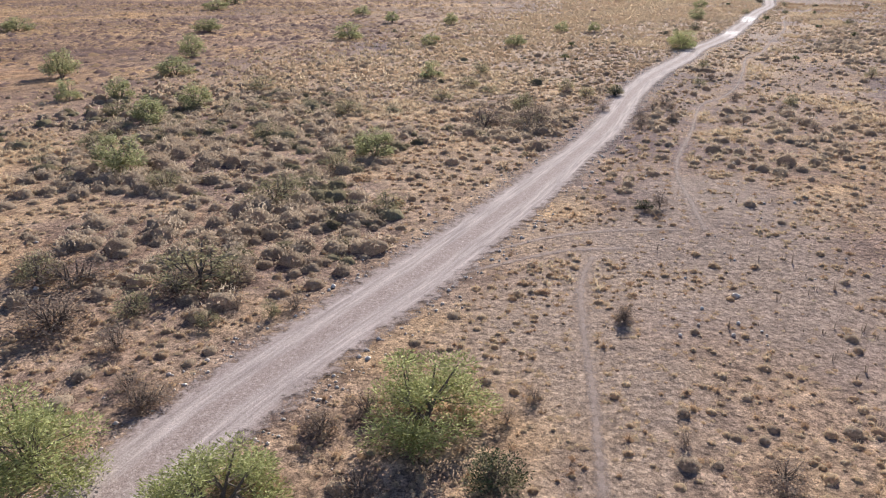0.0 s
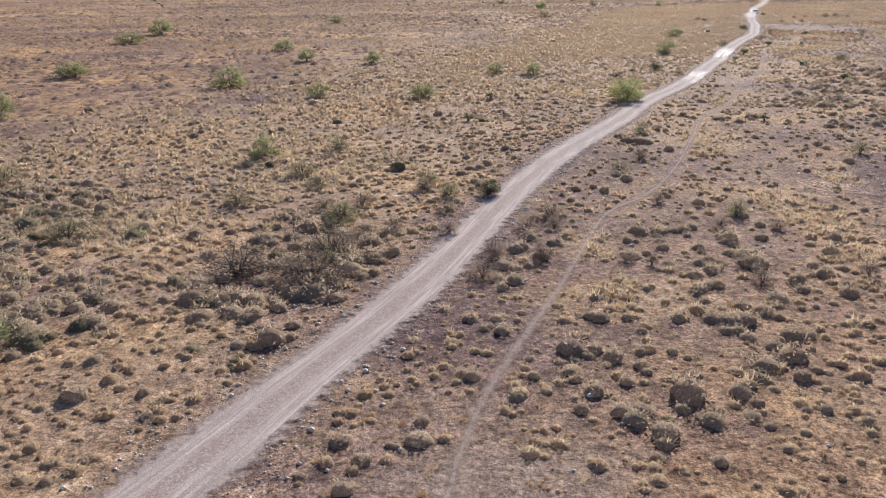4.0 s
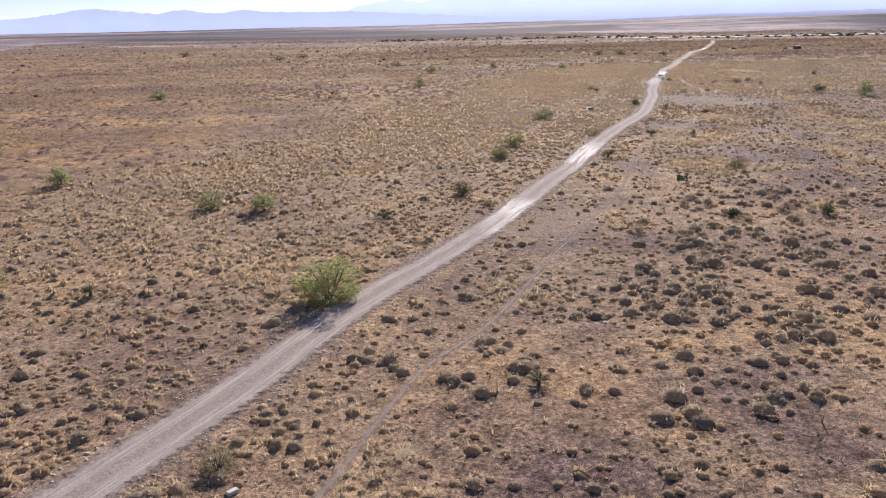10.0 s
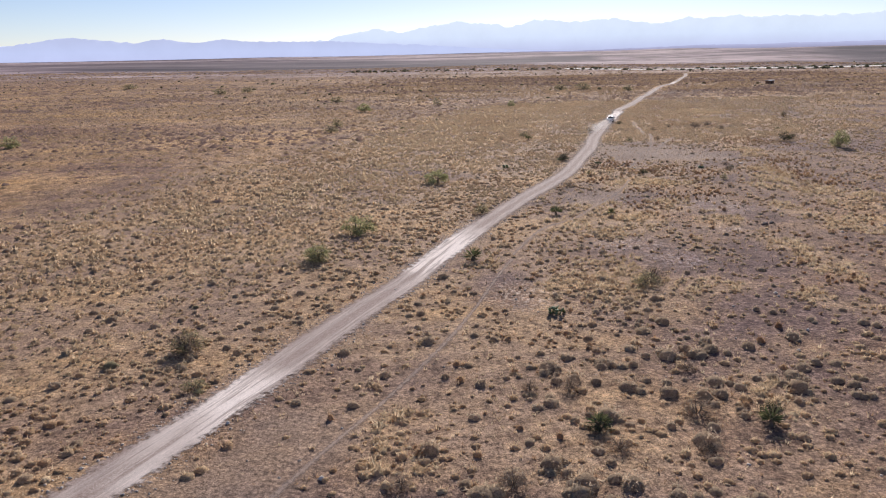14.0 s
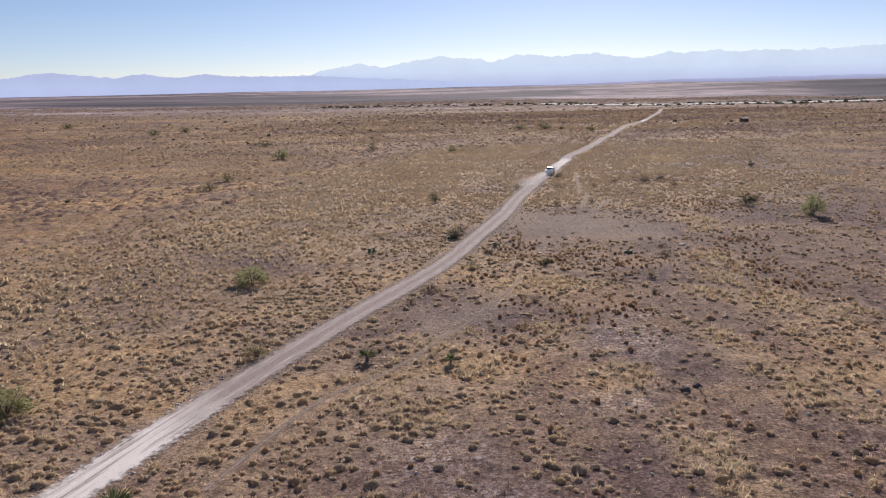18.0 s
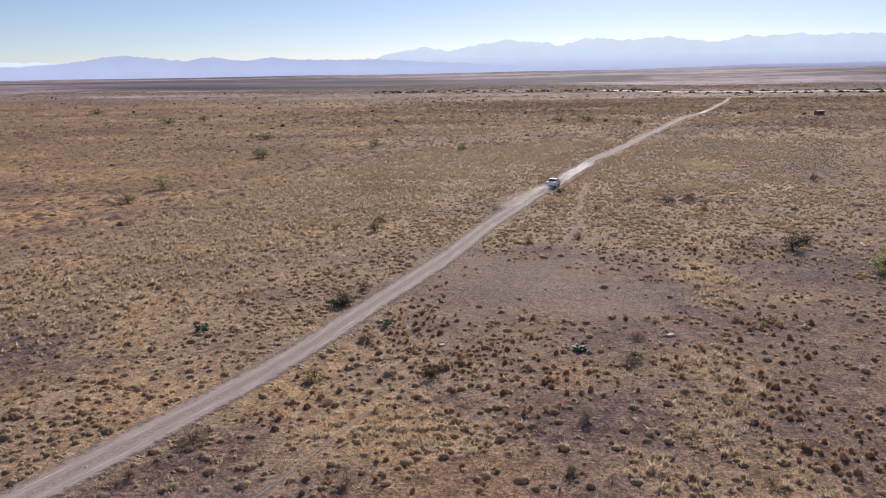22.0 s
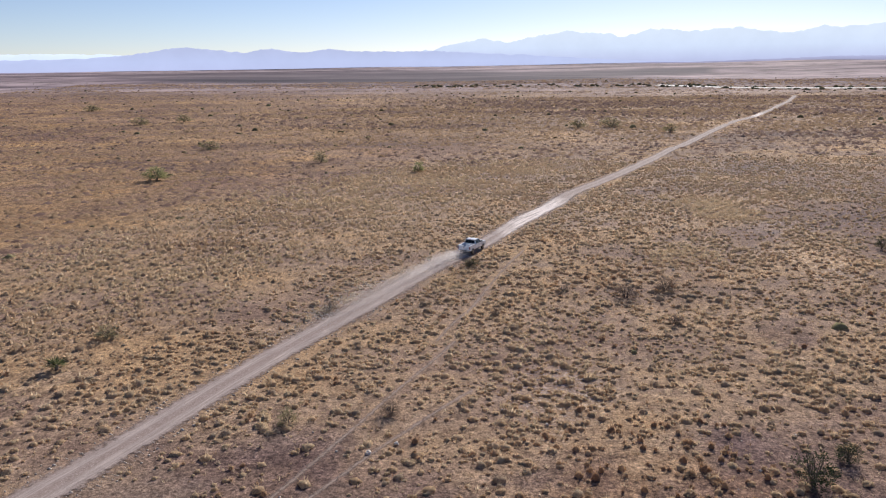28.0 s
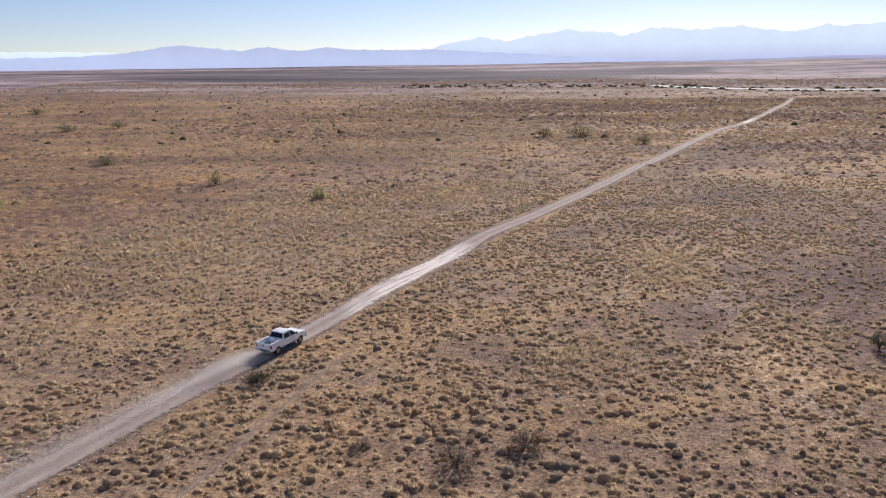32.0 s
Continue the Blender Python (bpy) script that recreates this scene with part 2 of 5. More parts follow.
def simple(name, stops, scale=6.0, rough=0.6, metal=0.0, bumpy=0.0, coat=0.0):
    m, nt, b = material(name, rough)
    nt.links.new(ramp(nt, noise_node(nt, scale), stops), b.inputs["Base Color"])
    b.inputs["Metallic"].default_value = metal
    b.inputs["Coat Weight"].default_value = coat
    if bumpy:
        bump(nt, noise_node(nt, scale * 5), bumpy, 0.02, b.inputs["Normal"])
    return m


def ground_material():
    m, nt, b = material("dry_soil", 0.95)
    b.inputs["Specular IOR Level"].default_value = 0.1
    at = nt.nodes.new("ShaderNodeAttribute")
    at.attribute_name = "cover"
    fine = noise_node(nt, 3.2, 6, 0.75)
    mid = noise_node(nt, 0.55, 5, 0.65)
    wide = noise_node(nt, 0.035, 4, 0.6)
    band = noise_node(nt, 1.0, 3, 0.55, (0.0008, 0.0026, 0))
    soil = ramp(nt, mid, [(0.3, (0.108, 0.069, 0.062)), (0.5, (0.162, 0.105, 0.095)), (0.7, (0.25, 0.168, 0.152))])
    litter = ramp(nt, mid, [(0.3, (0.27, 0.186, 0.125)), (0.52, (0.365, 0.257, 0.172)), (0.72, (0.48, 0.352, 0.245))])
    rough_edge = nt.nodes.new("ShaderNodeMath")
    rough_edge.operation = "MULTIPLY_ADD"
    nt.links.new(fine, rough_edge.inputs[0])
    rough_edge.inputs[1].default_value = 0.8
    half_cover = nt.nodes.new("ShaderNodeMath")
    half_cover.operation = "MULTIPLY"
    half_cover.inputs[1].default_value = 0.45
    nt.links.new(at.outputs["Fac"], half_cover.inputs[0])
    nt.links.new(half_cover.outputs[0], rough_edge.inputs[2])
    fac = ramp(nt, rough_edge.outputs[0], [(0.38, grey(0)), (0.55, grey(0.45)), (0.78, grey(1))])
    col = mix(nt, fac, soil, litter)
    col = mix(nt, ramp(nt, wide, [(0.42, grey(0)), (0.62, grey(0.5))]), col, (0.36, 0.248, 0.16))
    col = mix(nt, 1.0, col, ramp(nt, fine, [(0.40, grey(0.5)), (0.47, grey(0.88)), (0.53, grey(1.08)), (0.62, grey(1.42))]), "MULTIPLY")
    crumbs = noise_node(nt, 11.0, 3, 0.7)
    col = mix(nt, 1.0, col, ramp(nt, crumbs, [(0.38, grey(0.6)), (0.48, grey(0.98)), (0.60, grey(1.42))]), "MULTIPLY")
    flecks = nt.nodes.new("ShaderNodeAttribute")
    flecks.attribute_name = "crust"
    pale = nt.nodes.new("ShaderNodeMath")
    pale.operation = "MULTIPLY"
    nt.links.new(flecks.outputs["Fac"], pale.inputs[0])
    nt.links.new(ramp(nt, noise_node(nt, 2.4, 6, 0.8), [(0.53, grey(0)), (0.57, grey(0.9))]), pale.inputs[1])
    col = mix(nt, pale.outputs[0], col, (0.66, 0.56, 0.50))
    streak = noise_node(nt, 1.0, 5, 0.65, (0.008, 0.022, 0))
    geo = nt.nodes.new("ShaderNodeNewGeometry")
    sep = nt.nodes.new("ShaderNodeSeparateXYZ")
    nt.links.new(geo.outputs["Position"], sep.inputs[0])
    beyond = nt.nodes.new("ShaderNodeAttribute")
    beyond.attribute_name = "scrubland"
    stripes = mix(nt, 1.0, col, ramp(nt, streak, [(0.36, (0.62, 0.57, 0.56)), (0.46, (0.82, 0.77, 0.72)), (0.54, (1.0, 0.95, 0.87)), (0.64, (1.16, 1.11, 1.0))]), "MULTIPLY")
    # random dark and pale spots: shaded tussocks put into the colour
    hummocks = ramp(nt, noise_node(nt, 1.0, 5, 0.7, (0.42, 0.24, 0)), [(0.38, grey(0.55)), (0.47, grey(0.92)), (0.54, grey(1.06)), (0.64, grey(1.3))])
    col = mix(nt, beyond.outputs["Fac"], col, mix(nt, 1.0, stripes, hummocks, "MULTIPLY"))
    drift = ramp(nt, noise_node(nt, 1.0, 5, 0.62, (0.042, 0.055, 0)), [(0.37, (0.70, 0.66, 0.74)), (0.45, (0.90, 0.88, 0.93)), (0.53, (1.03, 1.0, 0.96)), (0.63, (1.22, 1.13, 0.94))])
    col = mix(nt, 1.0, col, drift, "MULTIPLY")
    # soil gaps and straw, with the dark sides of lumps painted in
    thatch_shade = ramp(nt, noise_node(nt, 1.0, 3, 0.55, (0.75, 0.62, 0)), [(0.34, (0.64, 0.60, 0.61)), (0.44, (0.9, 0.88, 0.88)), (0.52, (1.04, 1.02, 1.0)), (0.64, (1.2, 1.18, 1.14))])
    col = mix(nt, 1.0, col, thatch_shade, "MULTIPLY")
    worn = nt.nodes.new("ShaderNodeAttribute")
    worn.attribute_name = "worn"
    col = mix(nt, worn.outputs["Fac"], col, ramp(nt, fine, [(0.38, (0.21, 0.15, 0.114)), (0.5, (0.33, 0.24, 0.182)), (0.62, (0.48, 0.365, 0.285))]))
    grit = noise_node(nt, 6.5, 5, 0.8)
    col = mix(nt, worn.outputs["Fac"], col, mix(nt, 1.0, col, ramp(nt, grit, [(0.40, grey(0.55)), (0.47, grey(0.95)), (0.54, grey(1.05)), (0.61, grey(1.5))]), "MULTIPLY"))
    hues = noise_node(nt, 1.0, 4, 0.6, (0.011, 0.014, 0))
    tint = ramp(nt, hues, [(0.36, (0.80, 0.74, 0.80)), (0.47, (0.97, 0.94, 0.92)), (0.54, (1.04, 1.0, 0.93)), (0.64, (1.12, 1.08, 0.92))])
    col = mix(nt, beyond.outputs["Fac"], col, mix(nt, 1.0, col, tint, "MULTIPLY"))
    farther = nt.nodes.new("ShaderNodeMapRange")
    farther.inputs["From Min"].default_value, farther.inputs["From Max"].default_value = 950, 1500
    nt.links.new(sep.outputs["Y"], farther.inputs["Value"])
    # far plain: aerial haze is painted into these paler, mauve tones
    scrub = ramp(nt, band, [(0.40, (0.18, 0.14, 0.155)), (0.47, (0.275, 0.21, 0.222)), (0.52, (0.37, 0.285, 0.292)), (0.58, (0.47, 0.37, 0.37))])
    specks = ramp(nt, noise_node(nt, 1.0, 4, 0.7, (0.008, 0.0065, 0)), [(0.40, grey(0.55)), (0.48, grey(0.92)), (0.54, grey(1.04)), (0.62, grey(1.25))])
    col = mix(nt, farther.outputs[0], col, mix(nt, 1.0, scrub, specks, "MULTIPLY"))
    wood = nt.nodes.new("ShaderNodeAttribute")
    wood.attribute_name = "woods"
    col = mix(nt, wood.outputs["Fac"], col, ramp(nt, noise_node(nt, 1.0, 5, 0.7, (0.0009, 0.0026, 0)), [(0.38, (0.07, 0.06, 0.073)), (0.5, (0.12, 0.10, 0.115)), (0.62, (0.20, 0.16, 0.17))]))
    dull = nt.nodes.new("ShaderNodeMapRange")
    dull.inputs["From Min"].default_value, dull.inputs["From Max"].default_value = 700, 2200
    dull.inputs["To Min"].default_value, dull.inputs["To Max"].default_value = 0.1, 0.04
    nt.links.new(sep.outputs["Y"], dull.inputs["Value"])
    nt.links.new(dull.outputs[0], b.inputs["Specular IOR Level"])
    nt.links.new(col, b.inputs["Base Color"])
    bump(nt, noise_node(nt, 5.5, 7, 0.78), 0.75, 0.09, b.inputs["Normal"])
    lumps = nt.nodes.new("ShaderNodeBump")
    lumps.inputs["Strength"].default_value, lumps.inputs["Distance"].default_value = 0.6, 0.28
    nt.links.new(noise_node(nt, 1.25, 3, 0.6), lumps.inputs["Height"])
    nt.links.new(lumps.outputs[0], b.inputs["Normal"].links[0].from_node.inputs["Normal"])
    return m


def along(nt, u, v, scale, detail=4.0, rough=0.65):
    """Noise drawn out along a track: scale is for u in metres and v from rim to rim."""
    both = nt.nodes.new("ShaderNodeCombineXYZ")
    for sock, out, k in ((both.inputs[0], u, scale[0]), (both.inputs[1], v, scale[1])):
        m = nt.nodes.new("ShaderNodeMath")
        m.operation = "MULTIPLY"
        m.inputs[1].default_value = k
        nt.links.new(out, m.inputs[0])
        nt.links.new(m.outputs[0], sock)
    tex = nt.nodes.new("ShaderNodeTexNoise")
    tex.inputs["Scale"].default_value, tex.inputs["Detail"].default_value, tex.inputs["Roughness"].default_value = 1.0, detail, rough
    nt.links.new(both.outputs[0], tex.inputs["Vector"])
    return tex.outputs["Fac"]


def road_material(name, tones, ruts):
    """Loose gravel: v of the map runs across, u along in metres; the rims break up and fade out."""
    m, nt, b = material(name, 0.95)
    b.inputs["Specular IOR Level"].default_value = 0.1
    uv = nt.nodes.new("ShaderNodeUVMap")
    sep = nt.nodes.new("ShaderNodeSeparateXYZ")
    nt.links.new(uv.outputs[0], sep.inputs[0])
    u, v = sep.outputs["X"], sep.outputs["Y"]
    base = ramp(nt, noise_node(nt, 7.5, 5, 0.85) if ruts else noise_node(nt, 3.4, 7, 0.82), tones)
    if ruts:
        wob = nt.nodes.new("ShaderNodeMath")
        wob.operation = "MULTIPLY_ADD"
        nt.links.new(noise_node(nt, 0.3, 3), wob.inputs[0])
        wob.inputs[1].default_value = 0.10
        nt.links.new(v, wob.inputs[2])
        tracks = ramp(nt, wob.outputs[0], [(0.22, grey(0)), (0.30, grey(0.9)), (0.42, grey(0.9)), (0.50, grey(0.05)), (0.61, grey(0.05)), (0.67, grey(0.9)), (0.78, grey(0.9)), (0.86, grey(0))])
        worn = ramp(nt, along(nt, u, v, (0.22, 26)), [(0.36, (0.34, 0.272, 0.242)), (0.5, (0.46, 0.373, 0.332)), (0.66, (0.63, 0.52, 0.465))])
        base = mix(nt, tracks, base, worn)
        chalk = nt.nodes.new("ShaderNodeAttribute")
        chalk.attribute_name = "chalk"
        white = nt.nodes.new("ShaderNodeMath")
        white.operation = "MULTIPLY"
        nt.links.new(chalk.outputs["Fac"], white.inputs[0])
        nt.links.new(ramp(nt, along(nt, u, v, (0.09, 9), 5), [(0.41, grey(0.1)), (0.5, grey(1.0))]), white.inputs[1])
        base = mix(nt, white.outputs[0], base, (0.90, 0.79, 0.72))
    base = mix(nt, 1.0, base, ramp(nt, noise_node(nt, 16, 3, 0.8), [(0.38, grey(0.75)), (0.5, grey(1.0)), (0.62, grey(1.2))]), "MULTIPLY")
    nt.links.new(base, b.inputs["Base Color"])
    bump(nt, noise_node(nt, 11, 7, 0.8), 0.7, 0.04, b.inputs["Normal"])
    rim = ramp(nt, v, [(0.0, grey(0)), (0.32 if ruts else 0.45, grey(1)), (0.68 if ruts else 0.55, grey(1)), (1.0, grey(0))])
    add = nt.nodes.new("ShaderNodeMath")
    add.operation = "MULTIPLY_ADD"
    nt.links.new(noise_node(nt, 1.4, 5, 0.75), add.inputs[0])
    add.inputs[1].default_value = 0.9
    half = nt.nodes.new("ShaderNodeMath")
    half.operation = "MULTIPLY"
    half.inputs[1].default_value = 0.5
    nt.links.new(rim, half.inputs[0])
    nt.links.new(half.outputs[0], add.inputs[2])
    alpha = ramp(nt, add.outputs[0], [(0.58, grey(0)), (0.78, grey(1))] if ruts else [(0.57, grey(0)), (0.94, grey(0.62))])
    nt.links.new(alpha, b.inputs["Alpha"])
    return m


def leaf_material(name, stops, through_light=0.35, patch=None, tone=""):
    """Thin dry or green leaves that let some light pass; the tone changes from plant to plant."""
    m = bpy.data.materials.new(name)
    m.use_nodes = True
    nt = m.node_tree
    nt.nodes.remove(nt.nodes["Principled BSDF"])
    geo = nt.nodes.new("ShaderNodeNewGeometry")
    value = geo.outputs["Random Per Island"]
    if tone:
        at = nt.nodes.new("ShaderNodeAttribute")
        at.attribute_name = tone
        both = nt.nodes.new("ShaderNodeMix")
        both.inputs[0].default_value = 0.3
        nt.links.new(at.outputs["Fac"], both.inputs[2])
        nt.links.new(value, both.inputs[3])
        value = both.outputs[0]
    col = ramp(nt, value, stops)
    if patch:
        col = mix(nt, ramp(nt, noise_node(nt, 0.05, 3, 0.6), [(0.42, grey(0)), (0.6, grey(0.75))]), col, patch)
    col = mix(nt, 1.0, col, ramp(nt, noise_node(nt, 9.0, 3, 0.7), [(0.4, grey(0.7)), (0.6, grey(1.2))]), "MULTIPLY")
    dif, tra, mx = nt.nodes.new("ShaderNodeBsdfDiffuse"), nt.nodes.new("ShaderNodeBsdfTranslucent"), nt.nodes.new("ShaderNodeMixShader")
    if tone:
        # packed fine stems scatter light much as an even nap does: their normals lean upwards
        lean = nt.nodes.new("ShaderNodeVectorMath")
        lean.operation = "MULTIPLY_ADD"
        lean.inputs[1].default_value, lean.inputs[2].default_value = (0.6, 0.6, 0.6), (0, 0, 0.5)
        nt.links.new(geo.outputs["Normal"], lean.inputs[0])
        unit = nt.nodes.new("ShaderNodeVectorMath")
        unit.operation = "NORMALIZE"
        nt.links.new(lean.outputs[0], unit.inputs[0])
        nt.links.new(unit.outputs[0], dif.inputs["Normal"])
    nt.links.new(col, dif.inputs["Color"])
    nt.links.new(col, tra.inputs["Color"])
    mx.inputs[0].default_value = through_light
    nt.links.new(dif.outputs[0], mx.inputs[1])
    nt.links.new(tra.outputs[0], mx.inputs[2])
    nt.links.new(mx.outputs[0], nt.nodes["Material Output"].inputs["Surface"])
    return m


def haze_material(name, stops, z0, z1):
    """A far range dissolved in bright air, the haze painted as a glow by height."""
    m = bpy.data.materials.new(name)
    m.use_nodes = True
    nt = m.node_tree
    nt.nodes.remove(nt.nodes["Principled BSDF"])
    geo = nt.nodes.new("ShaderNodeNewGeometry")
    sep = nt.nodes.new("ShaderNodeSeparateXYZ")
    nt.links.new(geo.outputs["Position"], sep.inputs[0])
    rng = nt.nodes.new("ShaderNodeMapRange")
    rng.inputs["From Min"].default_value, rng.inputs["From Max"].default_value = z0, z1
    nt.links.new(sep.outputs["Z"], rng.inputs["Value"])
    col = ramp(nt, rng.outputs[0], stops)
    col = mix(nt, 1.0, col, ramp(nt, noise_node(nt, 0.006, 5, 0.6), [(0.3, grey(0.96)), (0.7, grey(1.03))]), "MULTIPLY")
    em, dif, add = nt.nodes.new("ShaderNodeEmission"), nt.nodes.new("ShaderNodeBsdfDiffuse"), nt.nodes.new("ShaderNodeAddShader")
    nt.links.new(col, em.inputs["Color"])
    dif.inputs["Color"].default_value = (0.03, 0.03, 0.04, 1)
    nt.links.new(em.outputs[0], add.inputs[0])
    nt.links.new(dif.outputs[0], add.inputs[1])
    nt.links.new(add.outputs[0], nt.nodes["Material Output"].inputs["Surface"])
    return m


M_GROUND = ground_material()
M_ROAD = road_material("pale_gravel", [(0.34, (0.23, 0.168, 0.142)), (0.5, (0.36, 0.275, 0.238)), (0.66, (0.58, 0.475, 0.415))], True)
M_TRAIL = road_material("trodden_soil", [(0.4, (0.35, 0.26, 0.212)), (0.5, (0.45, 0.345, 0.285)), (0.6, (0.54, 0.425, 0.36))], False)
M_WASH = simple("white_sand", [(0.3, (0.66, 0.60, 0.52)), (0.7, (0.82, 0.77, 0.70))], 0.02, 0.95)
M_STRAW = leaf_material("straw_blades", [(0.1, (0.54, 0.375, 0.24)), (0.4, (0.68, 0.50, 0.33)), (0.7, (0.78, 0.605, 0.41)), (0.95, (0.87, 0.715, 0.505))], 0.58, (0.70, 0.54, 0.355), "tone")
M_MOUND = leaf_material("grey_twigs", [(0.1, (0.46, 0.35, 0.25)), (0.5, (0.565, 0.44, 0.315)), (0.9, (0.68, 0.54, 0.39))], 0.55, (0.55, 0.43, 0.315), "tone")
M_STRAW_FAR = leaf_material("far_straw", [(0.1, (0.46, 0.305, 0.19)), (0.5, (0.59, 0.405, 0.25)), (0.9, (0.72, 0.525, 0.335))], 0.4, (0.55, 0.375, 0.23), "tone")
M_SCRUB_FAR = leaf_material("far_twigs", [(0.1, (0.22, 0.143, 0.115)), (0.5, (0.33, 0.22, 0.175)), (0.9, (0.44, 0.305, 0.23))], 0.35, (0.30, 0.215, 0.19), "tone")
M_TALL = leaf_material("brown_stems", [(0.1, (0.41, 0.25, 0.15)), (0.5, (0.55, 0.36, 0.215)), (0.9, (0.68, 0.48, 0.295))], 0.45, None, "tone")
M_GOLD = leaf_material("golden_blades", [(0.1, (0.58, 0.42, 0.265)), (0.5, (0.71, 0.535, 0.345)), (0.9, (0.83, 0.665, 0.455))], 0.5, None, "tone")
M_SHRUB = leaf_material("olive_twigs", [(0.1, (0.22, 0.18, 0.11)), (0.5, (0.32, 0.27, 0.165)), (0.9, (0.43, 0.37, 0.235))], 0.45, None, "tone")
M_GREEN = leaf_material("mesquite_leaves", [(0.0, (0.27, 0.285, 0.11)), (0.5, (0.40, 0.41, 0.18)), (1.0, (0.52, 0.52, 0.26))], 0.6)
M_DULL = leaf_material("dull_mesquite_leaves", [(0.0, (0.24, 0.24, 0.115)), (0.5, (0.35, 0.345, 0.175)), (1.0, (0.46, 0.45, 0.25))], 0.6)
M_SAGE = leaf_material("olive_leaves", [(0.0, (0.24, 0.21, 0.12)), (0.5, (0.34, 0.305, 0.175)), (1.0, (0.45, 0.40, 0.235))], 0.5)
M_DARKLEAF = leaf_material("dark_green_leaves", [(0.0, (0.035, 0.05, 0.03)), (0.6, (0.065, 0.085, 0.045)), (1.0, (0.11, 0.125, 0.065))], 0.25)
M_DRYLEAF = leaf_material("dry_brown_twigs", [(0.0, (0.18, 0.13, 0.10)), (0.6, (0.28, 0.21, 0.165)), (1.0, (0.38, 0.30, 0.235))], 0.4)
M_SCRUBLEAF = leaf_material("grey_brown_twigs", [(0.0, (0.30, 0.22, 0.165)), (0.6, (0.43, 0.325, 0.245)), (1.0, (0.55, 0.44, 0.33))], 0.5)
M_YUCCA = leaf_material("yucca_blades", [(0.0, (0.07, 0.09, 0.05)), (0.6, (0.15, 0.17, 0.08)), (1.0, (0.30, 0.28, 0.13))], 0.3)
M_PAD = simple("cactus_skin", [(0.3, (0.13, 0.17, 0.08)), (0.55, (0.21, 0.25, 0.125)), (0.8, (0.34, 0.35, 0.19))], 5, 0.55, bumpy=0.3)
M_BARK = simple("dark_bark", [(0.3, (0.10, 0.078, 0.062)), (0.7, (0.21, 0.165, 0.13))], 8, 0.95, bumpy=0.6)
M_STONE = simple("pale_stone", [(0.3, (0.56, 0.46, 0.37)), (0.7, (0.84, 0.75, 0.65))], 3, 0.9, bumpy=0.3)
M_PAINT = simple("white_car_paint", [(0.35, (0.90, 0.90, 0.90)), (0.7, (0.95, 0.95, 0.94))], 1.5, 0.4, coat=0.5)
M_GLASS = simple("dark_tinted_glass", [(0.3, (0.012, 0.014, 0.016)), (0.7, (0.02, 0.022, 0.025))], 2, 0.06)
M_TYRE = simple("dusty_rubber", [(0.3, (0.03, 0.028, 0.027)), (0.7, (0.10, 0.09, 0.08))], 9, 0.9)
M_RIM = simple("cast_alloy", [(0.3, (0.45, 0.45, 0.46)), (0.7, (0.62, 0.62, 0.63))], 9, 0.35, 0.9)
M_CHROME = simple("dull_chrome", [(0.3, (0.55, 0.55, 0.56)), (0.7, (0.70, 0.70, 0.71))], 9, 0.25, 1.0)
M_BLACK = simple("black_plastic", [(0.3, (0.015, 0.015, 0.016)), (0.7, (0.035, 0.034, 0.033))], 9, 0.7)
M_RED = simple("red_lens", [(0.3, (0.32, 0.012, 0.015)), (0.7, (0.45, 0.02, 0.025))], 9, 0.2)
M_LENS = simple("clear_lens", [(0.3, (0.60, 0.62, 0.64)), (0.7, (0.75, 0.77, 0.78))], 9, 0.12)
M_BEDLINER = simple("grey_bed_liner", [(0.3, (0.34, 0.35, 0.37)), (0.7, (0.48, 0.49, 0.50))], 4, 0.6)
M_DUST = leaf_material("airborne_dust", [(0.0, (0.90, 0.83, 0.77)), (1.0, (0.96, 0.91, 0.86))], 0.5)
M_RUST = simple("rusty_sheet", [(0.3, (0.16, 0.085, 0.055)), (0.7, (0.30, 0.19, 0.13))], 1.5, 0.85)
M_WHITEWASH = simple("white_painted_roof", [(0.3, (0.62, 0.60, 0.57)), (0.7, (0.78, 0.77, 0.75))], 1.5, 0.7)
M_DARK_ROCK = simple("dark_rock", [(0.3, (0.11, 0.085, 0.075)), (0.7, (0.22, 0.17, 0.15))], 3, 0.9, bumpy=0.5)
M_PALE_ROCK = simple("chalky_rock", [(0.3, (0.62, 0.54, 0.47)), (0.7, (0.80, 0.73, 0.66))], 2.5, 0.9, bumpy=0.5)
# the ranges glow: haze is painted into these colours by height
M_RANGE = haze_material("blue_haze_glow", [(0, (0.37, 0.385, 0.56)), (0.25, (0.44, 0.48, 0.66)), (0.6, (0.53, 0.60, 0.74)), (0.85, (0.56, 0.63, 0.75)), (1, (0.57, 0.64, 0.75))], 20, 200)
M_RANGE_WEST = haze_material("grey_haze_glow", [(0, (0.43, 0.47, 0.68)), (0.45, (0.43, 0.48, 0.69)), (1, (0.40, 0.44, 0.62))], 25, 125)
M_RANGE_FAR = haze_material("pale_haze_glow", [(0, (0.54, 0.62, 0.84)), (1, (0.66, 0.74, 0.87))], 20, 130)
M_FOOTHILL = haze_material("mauve_haze_glow", [(0, (0.25, 0.215, 0.29)), (0.5, (0.28, 0.275, 0.40)), (1, (0.34, 0.355, 0.52))], 25, 62)


